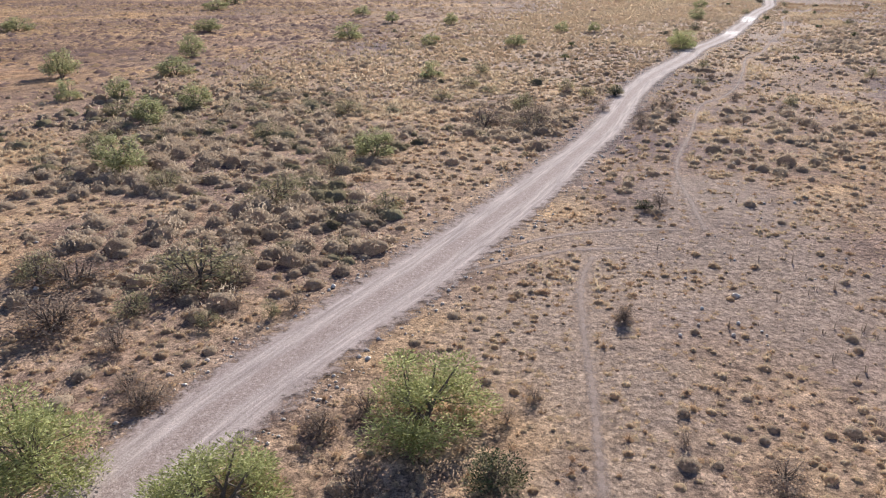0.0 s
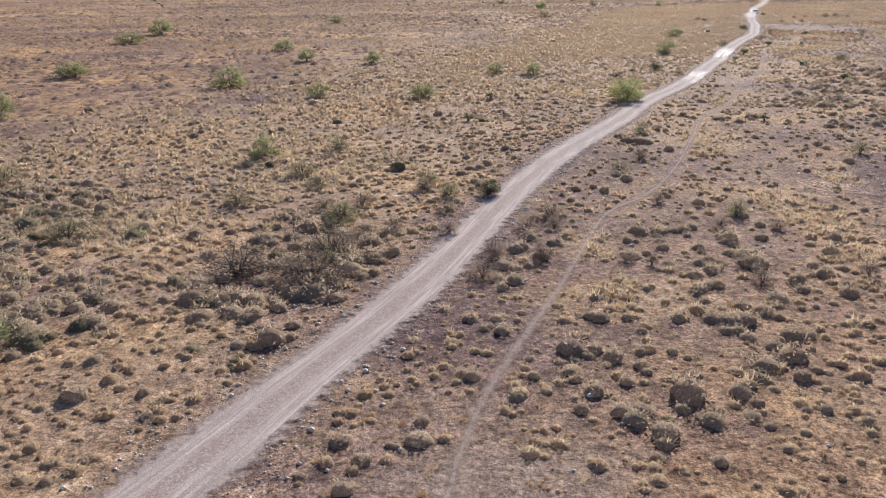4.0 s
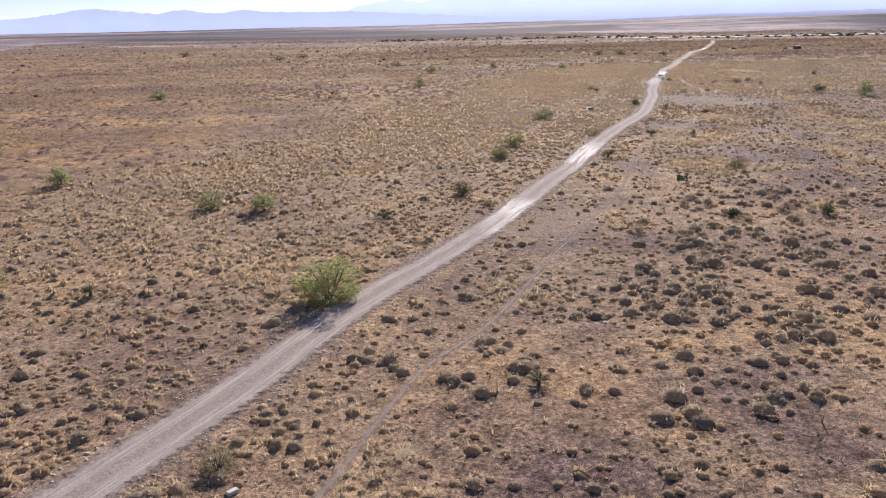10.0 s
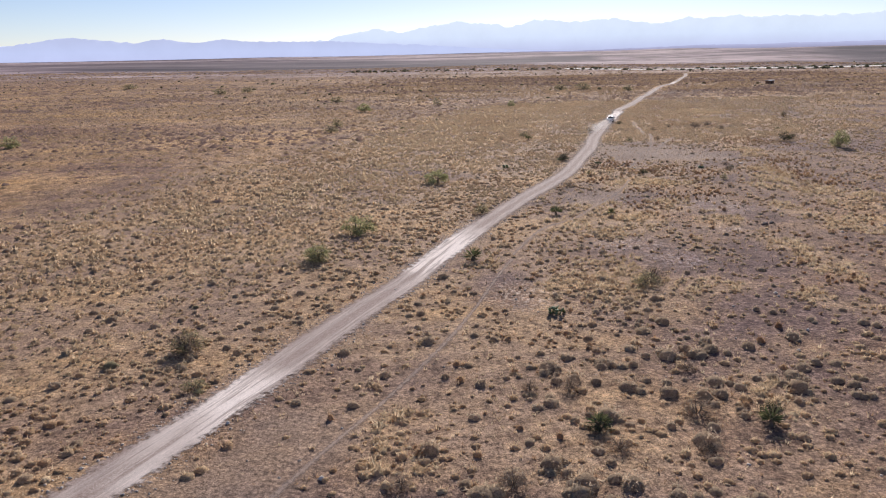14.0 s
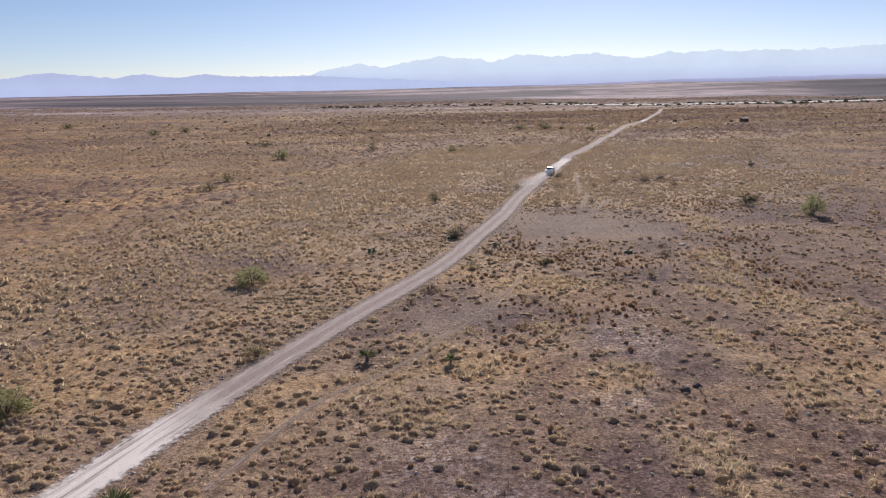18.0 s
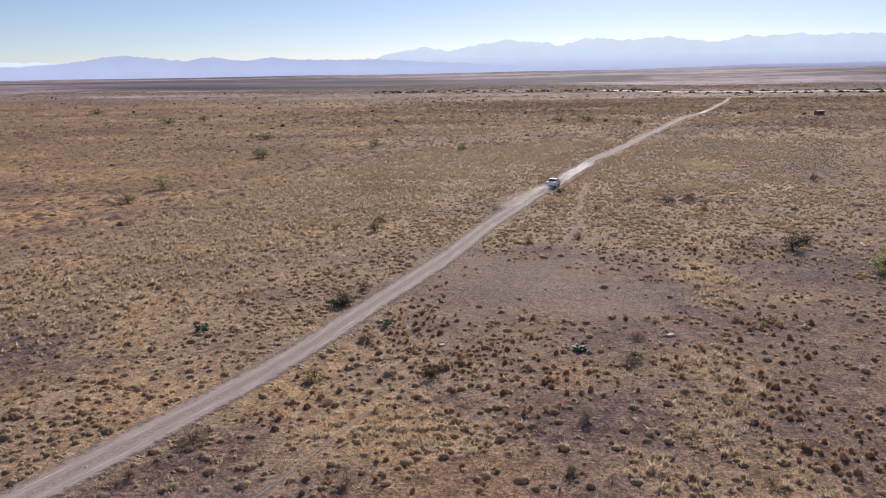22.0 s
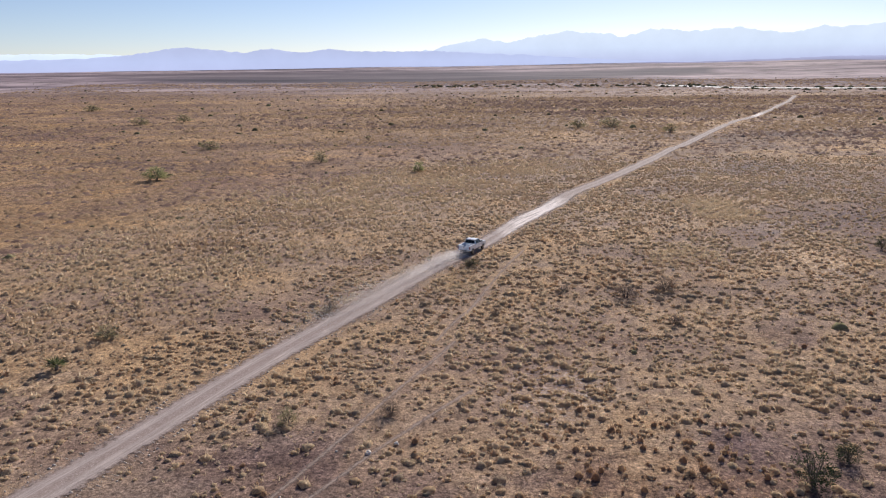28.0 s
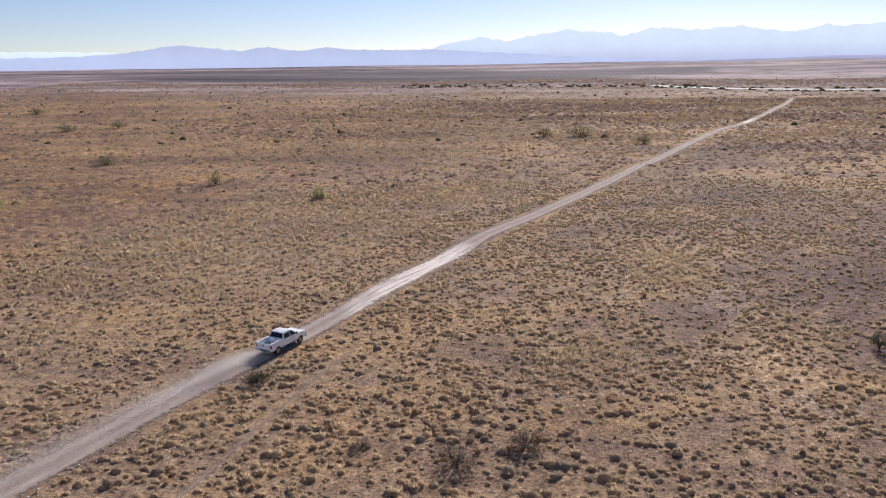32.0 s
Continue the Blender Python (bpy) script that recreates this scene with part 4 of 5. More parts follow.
size = rng.lognormal(-0.42, 0.38, len(x)).clip(0.26, 1.4) * (1 + 0.3 * smooth(14, 36, s)) * (1 + 0.15 * smooth(180, 230, y)) * (1 - 0.4 * (1 - smooth(46, 64, y)))
grown("bunch_grass", x, y, s, size, chance, TUSSOCK, TUSSOCK_LOOSE, M_STRAW, "dry straw-coloured bunch grass tussocks dotted over the plain", "grass", 0.9,
      0.42 + 0.28 * at["gold"] + 0.5 * (vnoise(x, y, 19, 8) - 0.5), TUSSOCK_FINE)
# grey twiggy mounds
x, y, d, s, at = near_strip(0.7, 2.7, 0.9)
chance = (0.10 + 0.50 * at["mound"] + 1.15 * at["thicket"] + 0.10 * smooth(0, 6, s) * (1 - smooth(110, 170, y)) + 0.12 * (d < 7)) * (0.5 + 1.0 * smooth(0.4, 0.6, vnoise(x, y, 6, 9))) * (0.03 + 0.97 * patches(CLEAR, x, y)) * (1 - 0.7 * at["brown"])
size = rng.lognormal(-0.06, 0.36, len(x)).clip(0.4, 1.9) * (1 - 0.25 * smooth(180, 240, y)) * (1 - 0.35 * (1 - smooth(46, 64, y)) * (s < 0)) * (1 + 0.5 * at["thicket"] + 0.3 * at["mound"])
grown("grey_scrub", x, y, s, size, chance, TWIGS, TWIGS_LOOSE, M_MOUND, "low grey-brown twiggy scrub mounds", "scrub", 0.95, finest=TWIGS_FINE)
x, y, d, s, at = near_strip(0.26, 3.2, 1.2)
chance = (0.9 * at["thicket"] + 0.025 * (s > 0) * (y < 200)) * smooth(0.3, 0.6, vnoise(x, y, 8, 34))
grown("olive_shrubs", x, y, s, rng.lognormal(0.35, 0.35, len(x)).clip(0.7, 2.8), chance, TWIGS, TWIGS_LOOSE, M_SHRUB, "low dull olive-brown shrubs in a thicket", "scrub", 0.9, finest=TWIGS_FINE)
# upright brown tussocks in stands
x, y, d, s, at = near_strip(0.95, 3.0, 0.6)
chance = 0.72 * at["brown"] * (0.3 + vnoise(x, y, 4, 26)) + 0.035 * smooth(0, 8, -s) * smooth(150, 180, y) * patches(CLEAR, x, y)
grown("tall_bunch_grass", x, y, s, rng.lognormal(-0.38, 0.3, len(x)).clip(0.3, 1.1), chance, UPRIGHT, TUSSOCK_LOOSE, M_TALL, "upright brown bunch grass standing in dense patches", "grass")
# thick golden grass
x, y, d, s, at = near_strip(1.9, 2.4, 0.5)
chance = 0.85 * at["gold"] * smooth(0.25, 0.55, vnoise(x, y, 5, 27)) * patches(CLEAR, x, y)
grown("golden_grass", x, y, s, rng.lognormal(-0.22, 0.3, len(x)).clip(0.35, 1.4) * (1 - 0.4 * (1 - smooth(46, 64, y))), chance, FINE_GRASS, TUSSOCK_LOOSE, M_GOLD, "thick golden dry grass growing in drifts over bare soil", "grass")
# small tufts between them
x, y, d, s, at = near_strip(2.2, 2.1, 0.4)
inner = (s > -64) & (s < 8 + 14 * (1 - smooth(70, 110, y)))
chance = inner * (0.14 + 0.28 * (1 - smooth(52, 80, y)) * (s < 0) + (0.2 + 0.35 * at["cover"]) * (0.1 + 0.9 * at["open"]))
keep = rng.random(len(x)) < chance
x, y = x[keep], y[keep]
brown = rng.random(len(x)) < 0.3
size = rng.lognormal(-0.75, 0.35, len(x)).clip(0.2, 0.9)
first = y < 92
scatter("low_grass_tufts", x[first & ~brown], y[first & ~brown], 0.7 * size[first & ~brown], FINE_GRASS, M_STRAW, "low tufts of dry yellow grass beside the track", "grass", flat=0.6)
scatter("low_brown_tufts", x[first & brown], y[first & brown], 0.7 * size[first & brown], FINE_GRASS, M_TALL, "low brown dead tufts beside the track", "scrub", flat=0.95)
scatter("small_grass_tufts", x[~first & ~brown], y[~first & ~brown], size[~first & ~brown], SMALL_TUFT, M_STRAW, "small tufts of dry yellow grass", "grass")
scatter("small_brown_tufts", x[~first & brown], y[~first & brown], size[~first & brown], SMALL_TUFT, M_TALL, "small brown dead tufts", "scrub")
# dark dead stalks on bare soil
x, y, d, s, at = near_strip(0.5, 3.0, 0.6)
chance = 0.8 * (1 - at["open"]) * (1 - at["clear"]) * smooth(0.4, 0.6, vnoise(x, y, 7, 28)) * (s < 0)
keep = rng.random(len(x)) < chance
scatter("dead_stalks", x[keep], y[keep], rng.lognormal(-0.7, 0.3, int(keep.sum())).clip(0.25, 0.9), STALKS, M_DRYLEAF, "dark dead stalks standing on bare soil", "dead plants")
# middle distance
x, y, d, s = field(-420, 620, 0, 1000, 0.5)
c = cover(x, y)
edge = rng.uniform(-14, 14, len(x))
keep = ((s < -84 + edge) | (s > 62 - edge) | (y > 500 + edge)) & (d > 3.2) & (rng.random(len(x)) < (1 - smooth(210, 380, np.abs(s) + 90 * (vnoise(x, y, 60, 35) - 0.5))) * (0.5 + 0.35 * c) * (0.35 + 0.45 * smooth(0.3, 0.6, 0.6 * vnoise(x * 0.4, y, 40, 22) + 0.4 * vnoise(x, y, 18, 23))) * (1 - 0.45 * smooth(100, 320, np.abs(s))) * (1 - 0.6 * smooth(560, 950, y)))
x, y, c = x[keep], y[keep], c[keep]
brown = rng.random(len(x)) < 0.15 + 0.6 * smooth(0.35, 0.65, vnoise(x * 0.35, y, 30, 24))
size = rng.lognormal(0.0, 0.42, len(x)).clip(0.4, 2.6) * (1 + smooth(450, 900, y))
scatter("farther_grass", x[~brown], y[~brown], size[~brown], GRASS_MID, M_STRAW_FAR, "dry grass tufts over the farther plain", "grass", flat=0.9)
scatter("farther_scrub", x[brown], y[brown], size[brown], GRASS_MID, M_SCRUB_FAR, "grey-brown scrub over the farther plain", "scrub", flat=0.9)
# far plain
x, y, d, s = field(-1000, 1150, 260, 1900, 0.026)
keep = (d > 6) & (np.abs(x - 0.42 * y + 60) < 0.75 * y) & (rng.random(len(x)) < 0.8 * np.maximum(smooth(700, 1000, y), smooth(200, 330, np.abs(s))) * smooth(0.2, 0.6, vnoise(x * 0.22, y, 60, 19) * 0.75 + vnoise(x, y, 24, 20) * 0.25))
x, y = x[keep], y[keep]
brown = rng.random(len(x)) < 0.5
size = rng.lognormal(0.95, 0.35, len(x)).clip(1.4, 5) * (1 + 0.5 * smooth(1000, 1700, y))
scatter("distant_grass", x[~brown], y[~brown], size[~brown], GRASS_MID, M_STRAW_FAR, "pale grass hummocks on the distant plain", "grass", flat=0.55)
scatter("distant_scrub", x[brown], y[brown], size[brown], GRASS_MID, M_SCRUB_FAR, "dull brown scrub on the distant plain", "scrub", flat=0.6)
x, y, d, s = field(-1500, 1700, 600, 2000, 0.00346)
keep = (d > 8) & (rng.random(len(x)) < 0.28 * smooth(0.35, 0.75, vnoise(x * 0.25, y, 80, 14) * 0.75 + vnoise(x, y, 30, 18) * 0.25))
x, y = x[keep], y[keep]
scatter("far_scrub", x, y, rng.lognormal(0.75, 0.4, len(x)).clip(1.2, 5), CLUMP_FAR, M_SAGE, "scattered dull green bushes far out on the plain", "scrub", flat=0.75)
x, y, d, s = field(-420, 640, 330, 1050, 0.0016)
keep = (np.abs(s) > 18) & (np.abs(s) < 420) & (rng.random(len(x)) < 0.25 + smooth(0.4, 0.7, vnoise(x * 0.4, y, 60, 33)))
x, y = x[keep], y[keep]
scatter("olive_scrub", x, y, rng.lognormal(0.55, 0.4, len(x)).clip(0.9, 4.5), TWIGS_LOOSE, M_SAGE, "scattered dull olive bushes out on the plain", "scrub", flat=0.75)
wash = rounded([(60, 1500), (247, 1470), (456, 1360), (500, 1245), (560, 1200), (640, 1185), (760, 1175), (900, 1200)], 2.5)
w = wash[rng.integers(0, len(wash), 230)]
side = rng.choice([-1, 1], 230) * rng.uniform(30, 60, 230)
scatter("far_woods", w[:, 0] + rng.uniform(-10, 10, 230), w[:, 1] + side, rng.uniform(4, 10, 230), CLUMP_FAR, M_SAGE, "line of dull green trees along the dry wash", "trees", flat=0.6)


def stone(seed):
    r = np.random.default_rng(seed)
    v = np.array([(0.5, 0, 0.1), (0, 0.5, 0.1), (-0.5, 0, 0.1), (0, -0.5, 0.1), (0, 0, 0.45), (0, 0, -0.3)]) * r.uniform(0.7, 1.25, (6, 3))
    return v, np.array([(0, 1, 4), (1, 2, 4), (2, 3, 4), (3, 0, 4), (1, 0, 5), (2, 1, 5), (3, 2, 5), (0, 3, 5)])


STONES = [stone(200 + k) for k in range(6)]
line = rounded(ROAD, 0.5)
line = line[(line[:, 1] > 15) & (line[:, 1] < 450)]
pick = line[rng.integers(1, len(line) - 1, 13000)]
middle = rng.random(13000) < 0.14
side = np.where(middle, rng.normal(0, 0.22, 13000), rng.choice([-1, 1], 13000) * (1.75 + np.abs(rng.normal(0, 0.75, 13000)) + 0.5 * (pick[:, 1] < 60)))
scatter("road_stones", pick[:, 0] + side * 0.91, pick[:, 1] - side * 0.42, (rng.lognormal(-2.3, 0.5, 13000) * np.where(middle, 0.7, 1)).clip(0.04, 0.36), STONES, M_STONE, "pale loose stones along the verges of the track", "stones")
x, y, d, s = field(-60, 260, 10, 430, 0.25)
keep = (d > 2.6) & (d < 75) & (rng.random(len(x)) < 0.30 * (1 - cover(x, y)) + 0.5 * inside(CRUST, x, y) + 0.02)
x, y = x[keep], y[keep]
scatter("loose_stones", x, y, rng.lognormal(-1.9, 0.5, len(x)).clip(0.06, 0.55), STONES, M_STONE, "scattered pale stones on bare soil", "stones")


def blades_mesh(name, centres, ways, length, width, mat, r):
    """Many small lens-shaped sprays, each at a centre and pointing its way."""
    n = len(centres)
    ways = ways / np.linalg.norm(ways, axis=1)[:, None]
    side = np.cross(ways, r.normal(0, 1, (n, 3)))
    side /= np.linalg.norm(side, axis=1)[:, None]
    ln, wd = length * r.uniform(0.6, 1.3, n)[:, None], width * r.uniform(0.6, 1.3, n)[:, None]
    v = np.stack([centres - ways * ln * 0.5, centres + side * wd, centres + ways * ln * 0.5, centres - side * wd], 1).reshape(-1, 3)
    ids = np.arange(n)[:, None] * 4
    return from_arrays(name, v, np.concatenate([ids + (0, 1, 2), ids + (0, 2, 3)], 0), mat)


def mesquite(seed, leaves, mat, label, category, bare=0.0, leaf=0.08):
    """A many-stemmed desert tree one metre high and about one metre wide, with an open feathery crown."""
    r = np.random.default_rng(seed)
    tree = tagged(new("mesquite_tree" if category == "tree" else "desert_shrub"), label, category)
    bm = bmesh.new()
    tips = []
    stems = 5 if category == "tree" else 8
    for k in range(stems):
        a = math.tau * (k + r.uniform(-0.3, 0.3)) / stems
        out = r.uniform(0.1, 0.3)
        top = np.array([math.cos(a) * out, math.sin(a) * out, r.uniform(0.6, 0.84)])
        mid = top * (0.45, 0.45, 0.35) + r.normal(0, 0.03, 3)
        tube(bm, [(0.02 * math.cos(a), 0.02 * math.sin(a), -0.06), tuple(mid), tuple(top)], 0.018, 0.006)
        tips.append(top)
        for _ in range(4):
            b = a + r.uniform(-1.3, 1.3)
            reach = r.uniform(0.18, 0.36)
            end = mid + np.array([math.cos(b) * reach, math.sin(b) * reach, r.uniform(-0.16, 0.28)])
            tube(bm, [tuple(mid), tuple((mid + end) / 2 + r.normal(0, 0.02, 3)), tuple(end)], 0.010, 0.003, 4)
            tips.append(end)
    part("trunk", bm, M_BARK, tree, "dark forked stems")
    tips = np.array(tips)
    lobe = tips[r.integers(0, len(tips), leaves)]
    off = r.normal(0, 1, (leaves, 3))
    off /= np.linalg.norm(off, axis=1)[:, None]
    rad = r.uniform(0, 1, leaves)[:, None] ** 0.45
    centres = lobe + off * rad * np.array([0.18, 0.18, 0.17])
    centres[:, 2] = np.abs(centres[:, 2] - 0.03 - bare) + 0.03 + bare
    ways = off * (1, 1, 0.5) + r.normal(0, 0.45, (leaves, 3)) + (0, 0, 0.45)
    crown = new("crown", blades_mesh("crown", centres, ways, leaf, leaf * 0.145, mat, r))
    crown.parent = tree
    return tree


def yucca(seed, mat):
    r = np.random.default_rng(seed)
    plant = tagged(new("yucca"), "spiky dark green yucca rosette on the dry plain", "yucca")
    bm = bmesh.new()
    tube(bm, [(0, 0, -0.06), (0.01, 0, 0.12), (0, 0.01, 0.3)], 0.09, 0.07, 7)
    part("trunk", bm, M_BARK, plant)
    n = 90
    ways = r.normal(0, 1, (n, 3))
    ways[:, 2] = np.abs(ways[:, 2]) * 1.1 - 0.15
    ways /= np.linalg.norm(ways, axis=1)[:, None]
    centres = ways * 0.3 + (0, 0, 0.27)
    me = blades_mesh("leaves", centres, ways, 0.55, 0.022, mat, r)
    leaves = new("leaves", me)
    leaves.parent = plant
    return plant


def prickly_pear(seed):
    """A low cactus clump about one metre wide and high: flat oval pads that grow out of one another."""
    r = np.random.default_rng(seed)
    plant = tagged(new("prickly_pear"), "low prickly pear cactus clump with flat green pads", "cactus")
    pads = [(np.array((r.uniform(-0.28, 0.28), r.uniform(-0.28, 0.28), -0.02)), r.uniform(0, math.tau), r.uniform(-0.5, 0.5), r.uniform(0.26, 0.36)) for _ in range(9)]
    for root, turn, tilt, size in list(pads):
        up = np.array((math.sin(tilt) * math.cos(turn), math.sin(tilt) * math.sin(turn), math.cos(tilt)))
        for _ in range(2):
            pads.append((root + up * size * r.uniform(0.75, 0.92), turn + r.normal(0, 0.7), tilt + r.normal(0, 0.5), size * r.uniform(0.7, 0.95)))
    for root, turn, tilt, size in pads:
        bm = bmesh.new()
        bmesh.ops.create_icosphere(bm, subdivisions=1, radius=0.5, matrix=Matrix.Translation(tuple(root)) @ Matrix.Rotation(turn, 4, "Z") @ Matrix.Rotation(tilt, 4, "Y") @ Matrix.Diagonal((0.16 * size, 0.72 * size, size, 1)) @ Matrix.Translation((0, 0, 0.46)))
        for f in bm.faces:
            f.smooth = True
        part("pad", bm, M_PAD, plant)
    return plant


def plant_all(makers, rows, group, wide=1.0):
    """Sets one plant a row: x, y, width, height in metres."""
    for k, (px, py, w, h) in enumerate(rows):
        z = float(height(np.array([px]), np.array([py]))[0])
        m = pose(px, py, z, 0, 0, (k * 137.5) % 360) @ Matrix.Diagonal((w / wide, w / wide, h, 1))
        src = makers[k % len(makers)]
        if k < len(makers):
            src.matrix_basis = m
        else:
            fresh = copy_thing(src, Matrix.Identity(4))
            fresh.matrix_basis = m
            src = fresh
        src["group"] = group


MESQUITE_NEAR = [(-0.6, 26.6, 5.0, 2.9), (-13.6, 23.5, 5.0, 3.4), (-7.1, 22.0, 4.4, 2.4), (48.9, 147.6, 5.8, 3.6)]
MESQUITE = [
    (-29.6, 82.7, 4.6, 3.0), (-25.4, 63.3, 4.6, 3.1), (-53.4, 115.8, 5.2, 4.3), (-44.3, 96.8, 3.2, 2.8), (-38.4, 98.6, 3.6, 2.8), (-27.0, 90.6, 4.2, 3.2),
    (-96.0, 188.5, 8.0, 3.2), (-49.4, 182.6, 7.1, 3.1), (1.0, 113.9, 3.4, 2.6), (-4.6, 67.4, 4.0, 2.5), (-40.9, 138.6, 4.3, 4.3), (-37.6, 118.1, 5.6, 2.8),
    (18.3, 154.3, 4.6, 2.3), (-15.9, 168.2, 6.2, 3.8), (1.4, 155.6, 3.7, 2.5), (-68.7, 292.3, 7.9, 5.5), (-17.8, 233.8, 5.0, 2.9), (-8.1, 206.7, 4.2, 3.0),
    (-17.0, 348.2, 5.0, 3.6), (-67.8, 263.2, 8.8, 3.5), (7.0, 201.6, 3.7, 3.1),
]
MESQUITE_FARTHER = [
    (32.4, 183.6, 3.3, 2.5), (39.4, 180.6, 3.1, 2.4), (79.0, 225.6, 4.4, 2.6), (93.9, 265.2, 4.8, 2.9), (197.2, 299.4, 4.4, 4.4),
    (74.0, 212.2, 3.1, 1.8), (82.9, 462.6, 6.4, 4.0), (151.9, 479.6, 3.6, 3.2),
]
FAR_BUSH = [
    (119.3, 501.8, 4.6, 4.0), (-116.4, 819.5, 14.7, 5.1), (1.7, 693.6, 9.4, 4.4), (233.5, 632.9, 10.3, 5.1), (218.0, 634.2, 9.2, 4.6), (68.7, 544.7, 8.1, 3.7),
    (-14, 672, 10.0, 4.3), (253.8, 602.3, 6.9, 4.6),
]
YUCCA = [
    (24.1, 133.0, 2.1, 1.3), (28.6, 151.5, 1.8, 1.5), (104.7, 167.6, 1.7, 1.7), (108.2, 233.4, 2.2, 1.7), (115.9, 231.2, 1.2, 1.7), 
     (62.8, 130.4, 1.6, 1.1), (93.8, 168.9, 1.9, 1.3), (92.0, 209.5, 2.7, 2.0),
    (127.0, 333.8, 2.5, 1.8),
]
DARK_SHRUB = [
    (191.8, 314.6, 3.0, 2.9), (195.8, 318.1, 2.1, 1.8), (54.0, 175.0, 2.2, 1.1), (167.5, 374.4, 2.7, 1.4), (232.3, 384.3, 1.8, 2.4), (14.8, 51.1, 1.6, 0.8),
    (1.9, 22.8, 2.0, 1.6), (125.2, 291.3, 3.1, 1.8),
]
DRY_SHRUB = [
    (64.6, 185.8, 2.9, 2.0), (150.5, 352.9, 2.1, 1.5), (191.0, 348.5, 1.9, 1.4), (-19.4, 40.1, 4.1, 1.7), (-18.2, 34.8, 4.0, 1.8), (-22.5, 42.2, 2.9, 1.1),
    (9.2, 34.6, 1.1, 1.0), (15.9, 51.3, 1.2, 1.3), (-11.6, 27.9, 1.7, 1.1), (-2.6, 22.7, 1.8, 1.0), (-4.3, 26.0, 1.5, 0.9), (6.0, 79.5, 5.0, 2.0),
    (10.8, 78.0, 5.0, 2.2), (11.7, 82.9, 3.7, 2.1), (22.9, 81.7, 1.6, 1.4), (38.3, 95.0, 1.5, 1.3), (33.5, 80.1, 1.0, 1.0), (26.2, 81.0, 1.6, 1.3),
    (41.2, 111.1, 2.0, 1.3), (109.5, 199.2, 2.8, 1.4), (127.5, 298.0, 2.0, 1.4), (187.5, 359.5, 3.4, 2.0), (170.7, 352.0, 1.8, 1.2), (193.1, 362.2, 3.3, 1.9),
    (179.8, 361.8, 1.7, 1.0), (161.0, 324.9, 2.0, 1.3),
]
OLIVE_SHRUB = [
    (70.8, 371.0, 5.0, 2.7), (72.4, 391.2, 4.0, 3.4),
    (-11.0, 54.4, 4.6, 1.7), (-12.7, 39.9, 5.2, 2.3), (23.9, 97.0, 2.3, 1.5), (37.5, 105.3, 2.0, 1.3), (43.7, 91.2, 2.0, 1.6), (18.4, 101.0, 2.4, 2.0),
    (8.5, 116.8, 2.7, 2.1), (11.6, 91.0, 3.2, 2.1), (65.1, 111.5, 2.2, 1.6), (-7.4, 62.7, 2.8, 1.7), (127.7, 342.8, 2.5, 1.8), (152.6, 323.2, 2.0, 1.5),
    (97.6, 236.5, 2.4, 1.6), (44.6, 123.4, 2.2, 1.2), (-20, 58, 3.2, 1.5), (-31, 72, 3.5, 1.6), (-16, 76, 3.0, 1.6), (-9, 88, 3.4, 1.8), (-22, 104, 3.6, 1.9),
    (2, 96, 2.8, 1.5), (-3, 52, 2.6, 1.3), (-35, 88, 3.4, 1.7), (6, 106, 3.0, 1.7),
]
SCRUB_BUSH = [
    (9.2, 34.6, 1, 0.8), (3.9, 28, 0.8, 0.7), (11.7, 22.9, 1.9, 1), (9, 25, 0.7, 0.7), (2.7, 26.6, 0.7, 0.7), (-17.9, 35.2, 2.3, 1.7),
    (-12.6, 29.4, 1.5, 0.9), (-14.4, 32.9, 1.9, 1.4), (-13.4, 38.9, 2.2, 1.3), (-10.5, 40.2, 2.2, 1.5), (-11.3, 28.3, 2.1, 0.8), (-9.8, 36.9, 0.9, 0.8),
    (-6.9, 36.6, 1.5, 0.8), (-4.3, 26.3, 1.5, 0.8), (-2.7, 27.4, 1.8, 0.9), (12.5, 82.7, 3, 1.5), (20.1, 92.3, 2.1, 0.9), (23.1, 81.1, 1.6, 1.1),
    (26, 87.4, 2.2, 1.1), (21.9, 78, 1.9, 1.3), (28.3, 90.8, 3, 1.3), (13.8, 86.3, 2.4, 1.2), (15.9, 88.4, 1.9, 1.4), (20.1, 86.8, 1.6, 1.3),
    (9.7, 94.6, 2.2, 0.9), (12.9, 95.2, 2.2, 1.3),
]
SCRUB_BUSH_FARTHER = [
    (18.2, 99.2, 1.6, 1.4), (28.2, 88.1, 1.4, 1), (39.4, 79.7, 1.2, 0.9), (45.3, 87.2, 1.4, 1), (39.6, 76.8, 1.7, 1.1), (46.8, 77.5, 1.5, 1.1),
    (41.2, 87.9, 1.9, 1), (31.9, 80.7, 1.3, 0.9), (100.9, 169.9, 2.4, 1.1), (87, 162.8, 2.1, 1.2), (94.2, 166, 1.8, 0.8), (99.5, 165.2, 1.7, 0.8),
    (80.9, 163.6, 1.5, 1.1), (93.6, 174.7, 1.5, 1.1), (90.8, 175.1, 1.5, 1.1), (103, 176.3, 1.7, 0.9), (117, 257.7, 2.5, 1.2), 
     (128.9, 278.7, 2.2, 1.1), (125.5, 291.6, 2.3, 1.6), (144.4, 251.1, 1.2, 1), (153.9, 270.7, 2, 1), (114.1, 252.5, 1.5, 1),
    (157.4, 249.3, 1.2, 0.9), (129, 250.8, 1.6, 0.9), (156.6, 277.4, 2.1, 0.7),
]
